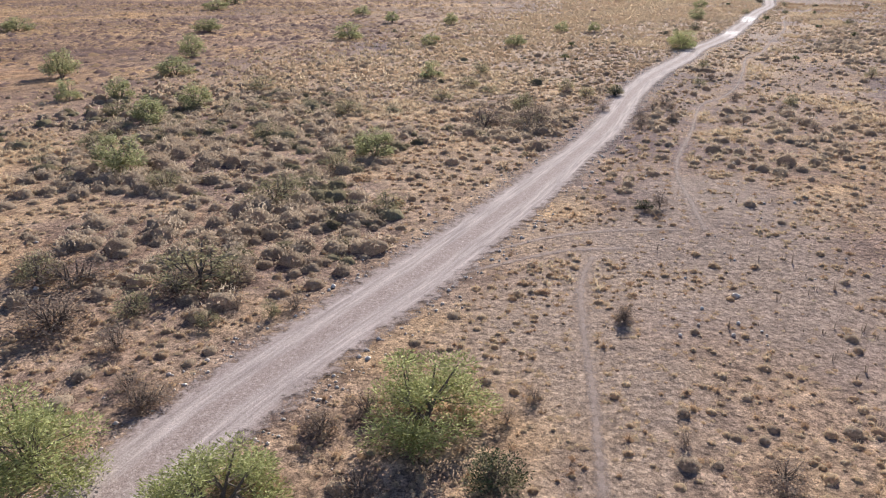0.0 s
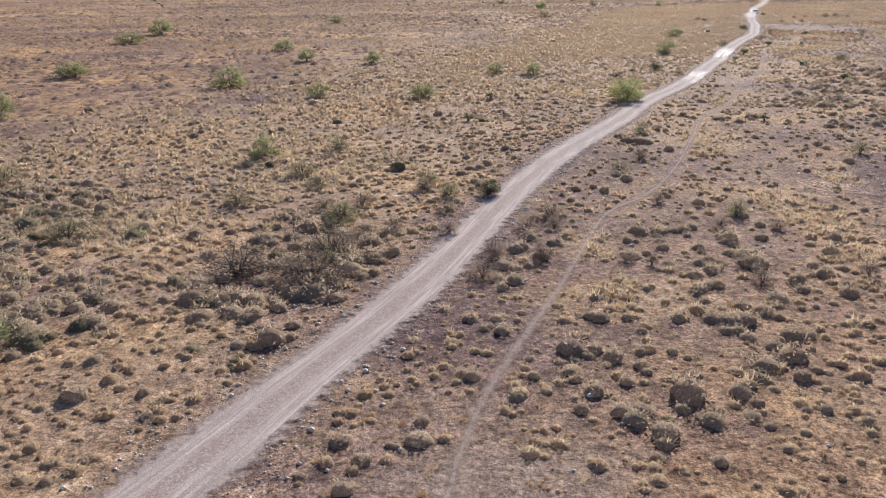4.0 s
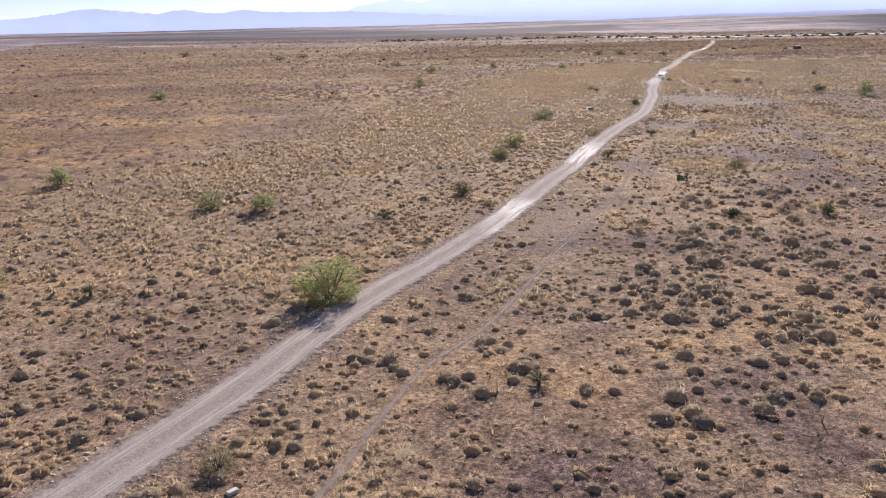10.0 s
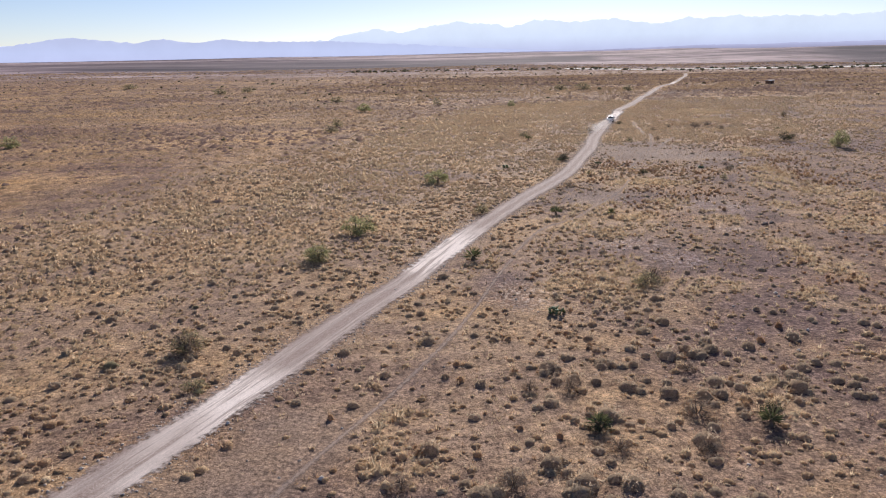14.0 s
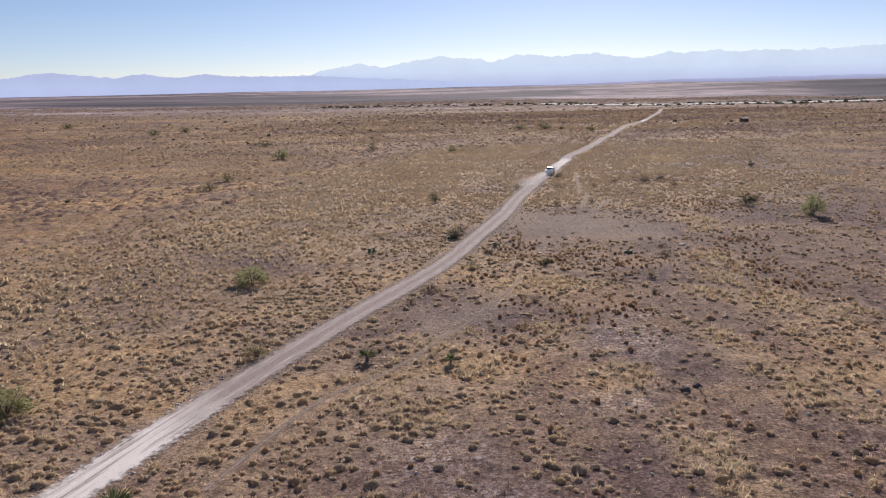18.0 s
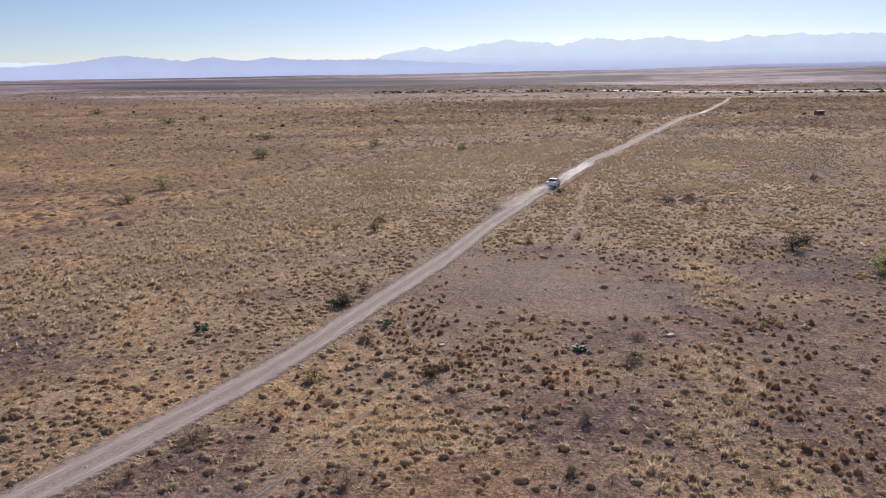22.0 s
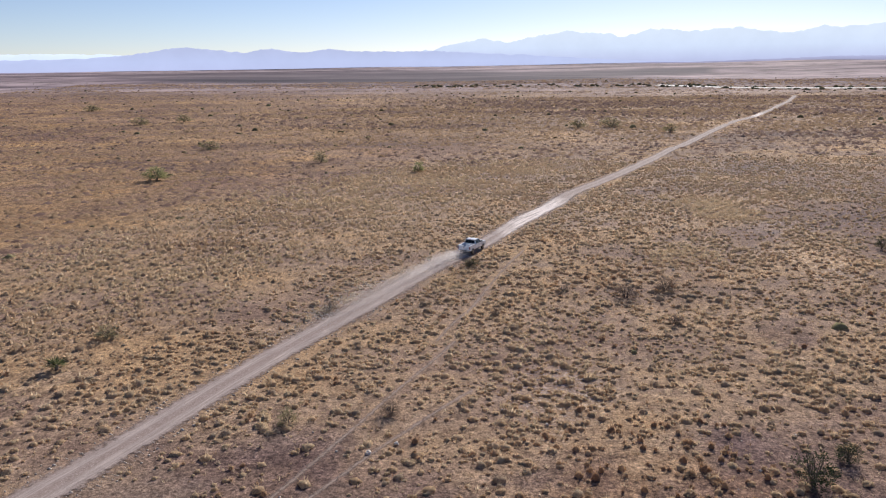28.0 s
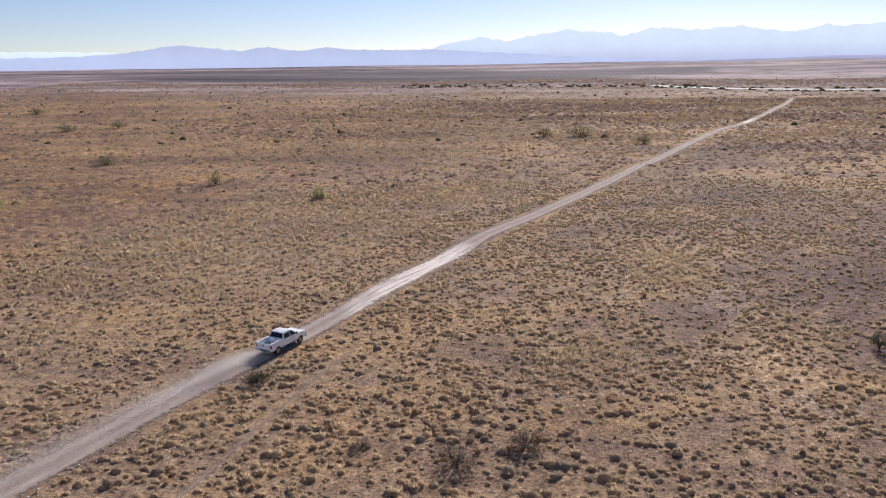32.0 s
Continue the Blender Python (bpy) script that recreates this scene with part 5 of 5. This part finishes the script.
OLIVE_BUSH = [
    (1.7, 22.9, 2.2, 1.4), (-21.5, 40.7, 2.6, 1.7), (-14.9, 36.3, 2, 1.5), (-10.9, 34.9, 1.4, 0.8), (-7.9, 35.6, 0.9, 1.1), (11.6, 92.1, 2.1, 1.3),
    (11.3, 88.8, 2.3, 1.1), (20.3, 96.8, 2.3, 1.5), (8.4, 101.1, 2.1, 1.3), (11.9, 80.2, 2.1, 1.3), (43.6, 90.7, 1, 1), (64.8, 186.3, 2.9, 1.9),
    (67, 178.3, 2.1, 0.9), (107.8, 197, 2.7, 1.5), (74.3, 211.3, 2.8, 2.4), (124.6, 269.4, 1.9, 1.2), (147.3, 259.3, 1.4, 1.4),
]
DARK_BUSH = [
    (23.8, 97, 2.2, 1.5), (105.1, 168.3, 1.6, 1.6), (93.8, 168.5, 1.7, 1),  (135.3, 269.3, 2.2, 1.2), 
    (154.9, 271.6, 1.5, 1),
]
plant_all([mesquite(381 + k, 9500, M_GREEN, "rounded yellow-green mesquite with fine feathery leaves beside the track", "tree", 0.0, 0.042) for k in range(4)], MESQUITE_NEAR, "mesquite trees over the plain")
plant_all([mesquite(301 + k, 2500, M_DULL, "feathery dull green mesquite tree on the dry plain", "tree") for k in range(5)], MESQUITE + MESQUITE_FARTHER, "mesquite trees over the plain")
plant_all([mesquite(311 + k, 1200, M_SAGE, "broad grey-green thorn bush far out on the plain", "bush") for k in range(3)], FAR_BUSH, "far thorn bushes")
plant_all([yucca(331 + k, M_YUCCA) for k in range(3)], YUCCA, "yuccas over the plain")
PEAR = [(131.0, 283.4, 1.9, 1.2), (110.6, 284.0, 2.4, 1.2), (150.2, 275.2, 2.5, 0.9), (96.9, 190.4, 1.9, 1.1), (124.8, 291.4, 2.2, 1.0)]
plant_all([prickly_pear(391 + k) for k in range(3)], PEAR, "prickly pears over the plain")
plant_all([mesquite(341 + k, 1100, M_DARKLEAF, "dense dark green evergreen bush among the grass", "bush") for k in range(2)], DARK_SHRUB + DARK_BUSH, "dark green bushes")
plant_all([mesquite(351 + k, 900, M_DRYLEAF, "leafless grey-brown twiggy bush", "bush", -0.05) for k in range(3)], DRY_SHRUB, "dry brown bushes")
plant_all([mesquite(371 + k, 1200, M_SCRUBLEAF, "rounded grey-brown scrub bush with fine twigs", "bush", -0.05, 0.07) for k in range(4)], SCRUB_BUSH + SCRUB_BUSH_FARTHER, "grey scrub bushes")
plant_all([mesquite(361 + k, 1100, M_SAGE, "dull olive desert bush beside the track", "bush", -0.05) for k in range(3)], OLIVE_SHRUB + OLIVE_BUSH, "olive bushes")


# ---- truck ----
def arch(y0, y1, z0, z1, axle, r=0.47, slope=0.0):
    """Side outline of a panel with a round wheel opening in its lower edge."""
    cz = 0.41
    base = math.sqrt(r * r - (z0 - cz) ** 2)
    a0 = math.atan2(z0 - cz, -base)
    a1 = math.atan2(z0 - cz, base)
    arc = [(axle + r * math.cos(a0 + (a1 - a0) * k / 10), cz + r * math.sin(a0 + (a1 - a0) * k / 10)) for k in range(11)]
    return [(y0, z0), *arc, (y1, z0), (y1, z1 - slope), (y0, z1)]


def pickup(at):
    truck = tagged(new("pickup_truck"), "white four-door pickup truck with empty bed on the gravel track", "truck")
    rear_axle, front_axle = -1.72, 1.85
    part("chassis", box(-0.55, 0.55, -2.6, 2.6, 0.38, 0.6, 0.02), M_BLACK, truck, "black underbody")
    for sx in (-1, 1):
        a, b = sorted((sx * 0.80, sx * 0.985))
        part("bed_side", prism(arch(-2.84, -0.88, 0.56, 1.36, rear_axle), a, b, 0.02), M_PAINT, truck)
        a, b = sorted((sx * 0.62, sx * 0.985))
        part("front_fender", prism(arch(1.38, 2.72, 0.56, 1.26, front_axle, 0.47, 0.10), a, b, 0.02), M_PAINT, truck)
        part("sill", box(sx * 0.9 - 0.06, sx * 0.9 + 0.06, -0.86, 1.36, 0.46, 0.58, 0.02), M_BLACK, truck)
        for y0, y1 in ((-0.83, 0.27), (0.29, 1.36)):
            a, b = sorted((sx * 0.93, sx * 0.99))
            door = part("door", box(a, b, y0, y1, 0.58, 1.30, 0.02), M_PAINT, truck)
            a, b = sorted((sx * 0.985, sx * 1.015))
            part("handle", box(a, b, y0 + 0.08, y0 + 0.30, 1.10, 1.15, 0.008), M_PAINT, door)
        glass = [((-0.72, 1.31), (0.20, 1.31), (0.20, 1.78), (-0.56, 1.78)), ((0.28, 1.31), (1.14, 1.31), (0.62, 1.78), (0.28, 1.78))]
        for pane in glass:
            pts = [(sx * (0.957 - (z - 1.30) * 0.33), y, z) for y, z in pane]
            part("side_window", slab(pts if sx > 0 else pts[::-1], 0.012), M_GLASS, truck, "dark tinted glass")
        a, b = sorted((sx * 1.0, sx * 1.2))
        mirror = part("mirror", box(a, b, 1.02, 1.14, 1.30, 1.52, 0.03), M_BLACK, truck, "black wing mirror")
        part("mirror_glass", box(a + 0.03, b - 0.03, 1.005, 1.018, 1.33, 1.49), M_CHROME, mirror)
        lamp = part("tail_light", box(sx * 0.90 - 0.07, sx * 0.90 + 0.09 * (1 if sx > 0 else 0.8), -2.875, -2.70, 0.88, 1.22, 0.015), M_RED, truck, "red tail light")
        part("reverse_lens", box(sx * 0.90 - 0.05, sx * 0.90 + 0.05, -2.884, -2.874, 0.98, 1.05), M_LENS, lamp)
        part("headlight", box(sx * 0.76 - 0.17, sx * 0.76 + 0.17, 2.66, 2.78, 0.90, 1.10, 0.03), M_LENS, truck, "clear headlight")
        part("mud_flap", box(sx * 0.86 - 0.12, sx * 0.86 + 0.12, rear_axle - 0.52, rear_axle - 0.50, 0.25, 0.58), M_BLACK, truck)
        for axle in (rear_axle, front_axle):
            c = (sx * 0.86, axle, 0.405)
            wheel = part("wheel", lathe([(0.05, -0.09), (0.2, -0.09), (0.2, 0.09), (0.05, 0.09)], c, 16), M_BLACK, truck)
            part("tyre", lathe([(0.24, -0.115), (0.36, -0.135), (0.40, -0.11), (0.41, -0.05), (0.41, 0.05), (0.40, 0.11), (0.36, 0.135), (0.24, 0.115)], c, 28), M_TYRE, wheel, "dusty black tyre")
            rim = bmesh.new()
            for k in range(5):
                ang = k * math.tau / 5
                m = Matrix.Translation((c[0] + sx * 0.115, c[1], c[2])) @ Matrix.Rotation(ang, 4, "X") @ Matrix.Translation((0, 0, 0.14)) @ Matrix.Diagonal((0.03, 0.085, 0.25, 1))
                bmesh.ops.create_cube(rim, size=1, matrix=m)
            part("rim_spokes", rim, M_RIM, wheel, "five-spoke alloy rim")
            part("hub_cap", lathe([(0.075, 0.0), (0.07, sx * 0.03)], (c[0] + sx * 0.11, c[1], c[2]), 12), M_CHROME, wheel)
            part("rim_ring", lathe([(0.25, -0.02), (0.255, 0.02), (0.235, 0.02), (0.235, -0.02)], (c[0] + sx * 0.115, c[1], c[2]), 24), M_RIM, wheel)
    part("bed_floor", box(-0.80, 0.80, -2.78, -0.92, 0.68, 0.76), M_BEDLINER, truck, "ribbed grey load bed floor")
    for k in range(9):
        part("bed_rib", box(-0.72 + k * 0.18 - 0.03, -0.72 + k * 0.18 + 0.03, -2.76, -0.94, 0.76, 0.775), M_BEDLINER, truck)
    for sx in (-1, 1):
        part("wheel_housing", prism([(rear_axle - 0.45, 0.76), (rear_axle - 0.38, 0.98), (rear_axle + 0.38, 0.98), (rear_axle + 0.45, 0.76)], sx * 0.6, sx * 0.79, 0.02), M_BEDLINER, truck)
        part("bed_rail", box(sx * 0.89 - 0.085, sx * 0.89 + 0.085, -2.83, -0.9, 1.36, 1.385, 0.008), M_PAINT, truck)
    part("bed_headboard", box(-0.80, 0.80, -0.98, -0.90, 0.70, 1.36, 0.01), M_PAINT, truck)
    gate = part("tailgate", box(-0.79, 0.79, -2.87, -2.77, 0.72, 1.37, 0.02), M_PAINT, truck, "closed white tailgate")
    part("gate_handle", box(-0.13, 0.13, -2.885, -2.868, 1.16, 1.24, 0.006), M_BLACK, gate)
    part("emblem", box(-0.06, 0.06, -2.882, -2.868, 0.98, 1.10, 0.006), M_CHROME, gate, "small grey maker's badge")
    part("badge_bar", box(0.48, 0.70, -2.88, -2.868, 0.82, 0.85), M_CHROME, gate)
    bumper = part("rear_bumper", box(-0.97, 0.97, -3.0, -2.84, 0.50, 0.70, 0.03), M_CHROME, truck, "chrome rear step bumper")
    part("bumper_step", box(-0.45, 0.45, -3.008, -2.86, 0.64, 0.715, 0.01), M_BLACK, bumper)
    part("number_plate", box(-0.15, 0.15, -3.012, -3.004, 0.53, 0.63), M_LENS, bumper, "plain pale number plate")
    part("exhaust", lathe([(0.045, -0.16), (0.045, 0.16)], (0.62, -2.72, 0.44), 10), M_CHROME, truck)
    part("cab_body", prism([(-0.86, 0.55), (1.40, 0.55), (1.40, 1.30), (-0.86, 1.30)], -0.93, 0.93), M_PAINT, truck)
    # upper cab: pillars and roof shell, narrowing upward
    bm = bmesh.new()
    low = [(-0.96, -0.86, 1.29), (0.96, -0.86, 1.29), (0.96, 1.36, 1.29), (-0.96, 1.36, 1.29)]
    top = [(-0.775, -0.62, 1.86), (0.775, -0.62, 1.86), (0.775, 0.58, 1.86), (-0.775, 0.58, 1.86)]
    a, b = [bm.verts.new(p) for p in low], [bm.verts.new(p) for p in top]
    bm.faces.new(b)
    bm.faces.new(a[::-1])
    for k in range(4):
        bm.faces.new((a[k], a[(k + 1) % 4], b[(k + 1) % 4], b[k]))
    bmesh.ops.bevel(bm, geom=bm.edges[:], offset=0.05, segments=3, affect="EDGES")
    part("cab_top", bm, M_PAINT, truck)
    part("roof", prism([(-0.66, 1.84), (-0.60, 1.89), (-0.1, 1.925), (0.35, 1.91), (0.60, 1.87), (0.60, 1.84)], -0.74, 0.74, 0.02), M_PAINT, truck)
    part("windscreen", slab([(0.80, 1.30, 1.34), (-0.80, 1.30, 1.34), (-0.68, 0.62, 1.83), (0.68, 0.62, 1.83)], 0.02), M_GLASS, truck, "dark windscreen")
    for x0, x1 in ((-0.80, -0.30), (-0.28, 0.28), (0.30, 0.80)):
        part("rear_window", slab([(x0, -0.845, 1.36), (x1, -0.845, 1.36), (x1 * 0.87, -0.662, 1.79), (x0 * 0.87, -0.662, 1.79)], 0.02), M_GLASS, truck, "dark rear window pane")
    part("brake_lamp", box(-0.16, 0.16, -0.70, -0.66, 1.84, 1.87), M_RED, truck, "red high brake lamp")
    part("hood", prism([(1.34, 1.05), (2.74, 0.95), (2.76, 1.10), (2.5, 1.21), (1.9, 1.28), (1.34, 1.31)], -0.80, 0.80, 0.03), M_PAINT, truck)
    part("engine_bay", box(-0.60, 0.60, 1.40, 2.62, 0.5, 1.06), M_BLACK, truck)
    grille = part("grille", box(-0.58, 0.58, 2.70, 2.79, 0.74, 1.08, 0.02), M_CHROME, truck, "chrome grille")
    part("grille_mesh", box(-0.50, 0.50, 2.78, 2.80, 0.80, 1.02), M_BLACK, grille)
    part("front_bumper", box(-0.98, 0.98, 2.70, 2.90, 0.45, 0.70, 0.04), M_CHROME, truck, "chrome front bumper")
    part("aerial", lathe([(0.006, -0.3), (0.004, 0.3)], (0, 0, 0), 5), M_BLACK, truck).matrix_basis = pose(0.86, 1.5, 1.52, 0, 90, 0)
    truck.matrix_basis = at
    return truck


pickup(pose(167.7, 383.5, 0.075, 0, 0, -25.2) @ Matrix.Scale(1.06, 4))


# ---- small far and loose things ----
def field_hut(px, py):
    z = float(height(np.array([px]), np.array([py]))[0])
    hut = tagged(new("shed"), "small rusty shed with a white roof standing alone on the plain", "shed")
    part("body", box(-2.8, 2.8, -1.5, 1.5, 0.4, 2.6, 0.05), M_RUST, hut)
    part("roof", prism([(-1.8, 2.6), (1.8, 2.6), (1.6, 2.85), (0, 3.1), (-1.6, 2.85)], -3.1, 3.1), M_WHITEWASH, hut, "white sheet roof")
    part("door", box(-0.5, 0.5, -1.54, -1.50, 0.4, 2.3), M_BLACK, hut)
    for sx in (-2.4, 2.4):
        for sy in (-1.2, 1.2):
            part("leg", box(sx - 0.12, sx + 0.12, sy - 0.12, sy + 0.12, -0.1, 0.4), M_RUST, hut)
    hut.matrix_basis = pose(px, py, z, 0, 0, 20)


def pale_slab(px, py, w, dp, turn, label):
    z = float(height(np.array([px]), np.array([py]))[0])
    bm = box(-w / 2, w / 2, -dp / 2, dp / 2, -0.05, 0.16, 0.04)
    me = bpy.data.meshes.new("flat_stone")
    for v in bm.verts:
        v.co.x += 0.06 * math.sin(v.co.y * 9 + px)
    bm.to_mesh(me)
    bm.free()
    me.materials.append(M_PALE_ROCK)
    ob = tagged(new("flat_stone", me), label, "stone")
    ob.matrix_basis = pose(px, py, z, 0, 0, turn)


field_hut(386.9, 667)
pale_slab(160.2, 277.6, 0.95, 0.5, 20, "flat whitish stone lying on bare soil")
pale_slab(204.0, 316.5, 2.6, 0.5, 75, "long pale slab lying in the grass")
pale_slab(45.6, 121.2, 0.6, 0.35, 40, "small white stone beside a trail")
pale_slab(136.5, 277.0, 0.6, 0.5, 10, "white stone on bare ground")


def dust(count):
    """Fine grit hanging over the track behind the truck, thinning out and drifting to one side."""
    back = line_behind(46.0)
    r = np.random.default_rng(77)
    u = r.beta(0.9, 1.9, count)
    at = back[(u * (len(back) - 1)).astype(int)]
    puff = vnoise(u * 60, u * 0 + 3, 4.0, 51)
    wide, tall = 0.9 + 1.6 * u, (0.35 + 0.9 * np.sqrt(u)) * (0.35 + 1.1 * puff)
    x = at[:, 0] + r.normal(0, 1, count) * wide * 0.8 - 1.4 * u
    y = at[:, 1] + r.normal(0, 1, count) * wide * 0.5 + 0.7 * u
    z = 0.12 + np.abs(r.normal(0, 1, count)) * tall * 0.85
    keep = r.random(count) < 0.3 + 0.7 * puff
    x, y, z = x[keep], y[keep], z[keep]
    n = len(x)
    v = np.stack([x, y, z], 1)[:, None, :] + r.normal(0, 0.019, (n, 3, 3))
    tagged(new("dust_cloud", from_arrays("dust_cloud", v.reshape(-1, 3), np.arange(n * 3).reshape(-1, 3), M_DUST)), "pale dust cloud hanging behind the truck", "dust", kind="stuff")


def line_behind(reach):
    run = rounded(ROAD, 0.4)
    run = run[run[:, 1] < 381.0][::-1]
    far = np.cumsum(np.r_[0, np.linalg.norm(np.diff(run, axis=0), axis=1)])
    return run[far < reach]


dust(115000)


def rock(px, py, w, h, seed):
    r = np.random.default_rng(seed)
    bm = bmesh.new()
    bmesh.ops.create_icosphere(bm, subdivisions=2, radius=0.5)
    for v in bm.verts:
        v.co *= r.uniform(0.8, 1.15)
        v.co = Vector((v.co.x * w, v.co.y * w * 0.8, max(v.co.z, -0.2) * h))
    me = bpy.data.meshes.new("rock")
    bm.to_mesh(me)
    bm.free()
    # the two widest take a dark tone and mark a dark dip
    me.materials.append(M_DARK_ROCK if w > 0.75 else M_STONE)
    ob = tagged(new("rock", me), "dark rock set at a dark dip in the soil" if w > 0.75 else "pale angular rock lying on stony soil", "rock", group="loose rocks")
    ob.matrix_basis = pose(px, py, float(ground_z(np.array([px]), np.array([py]))[0]) + 0.05, 0, 0, seed * 40)


for k, (px, py, w) in enumerate([(13.4, 35.8, 0.45), (14.6, 34.2, 0.5), (12.6, 34.0, 0.4), (11.4, 33.0, 0.4), (15.4, 33.4, 0.35), (13.9, 33.0, 0.5), (19.5, 28.5, 0.5),
                                (134.6, 221.8, 1.0), (136.0, 222.6, 0.8), (155.0, 271.6, 0.7), (160.0, 318.5, 0.6), (162.0, 320.0, 0.5), (33.2, 84.0, 0.4), (47.0, 108.0, 0.5)]):
    rock(px, py, w * (0.5 if py < 40 else 1), w * (0.35 if py < 40 else 0.7), k + 1)
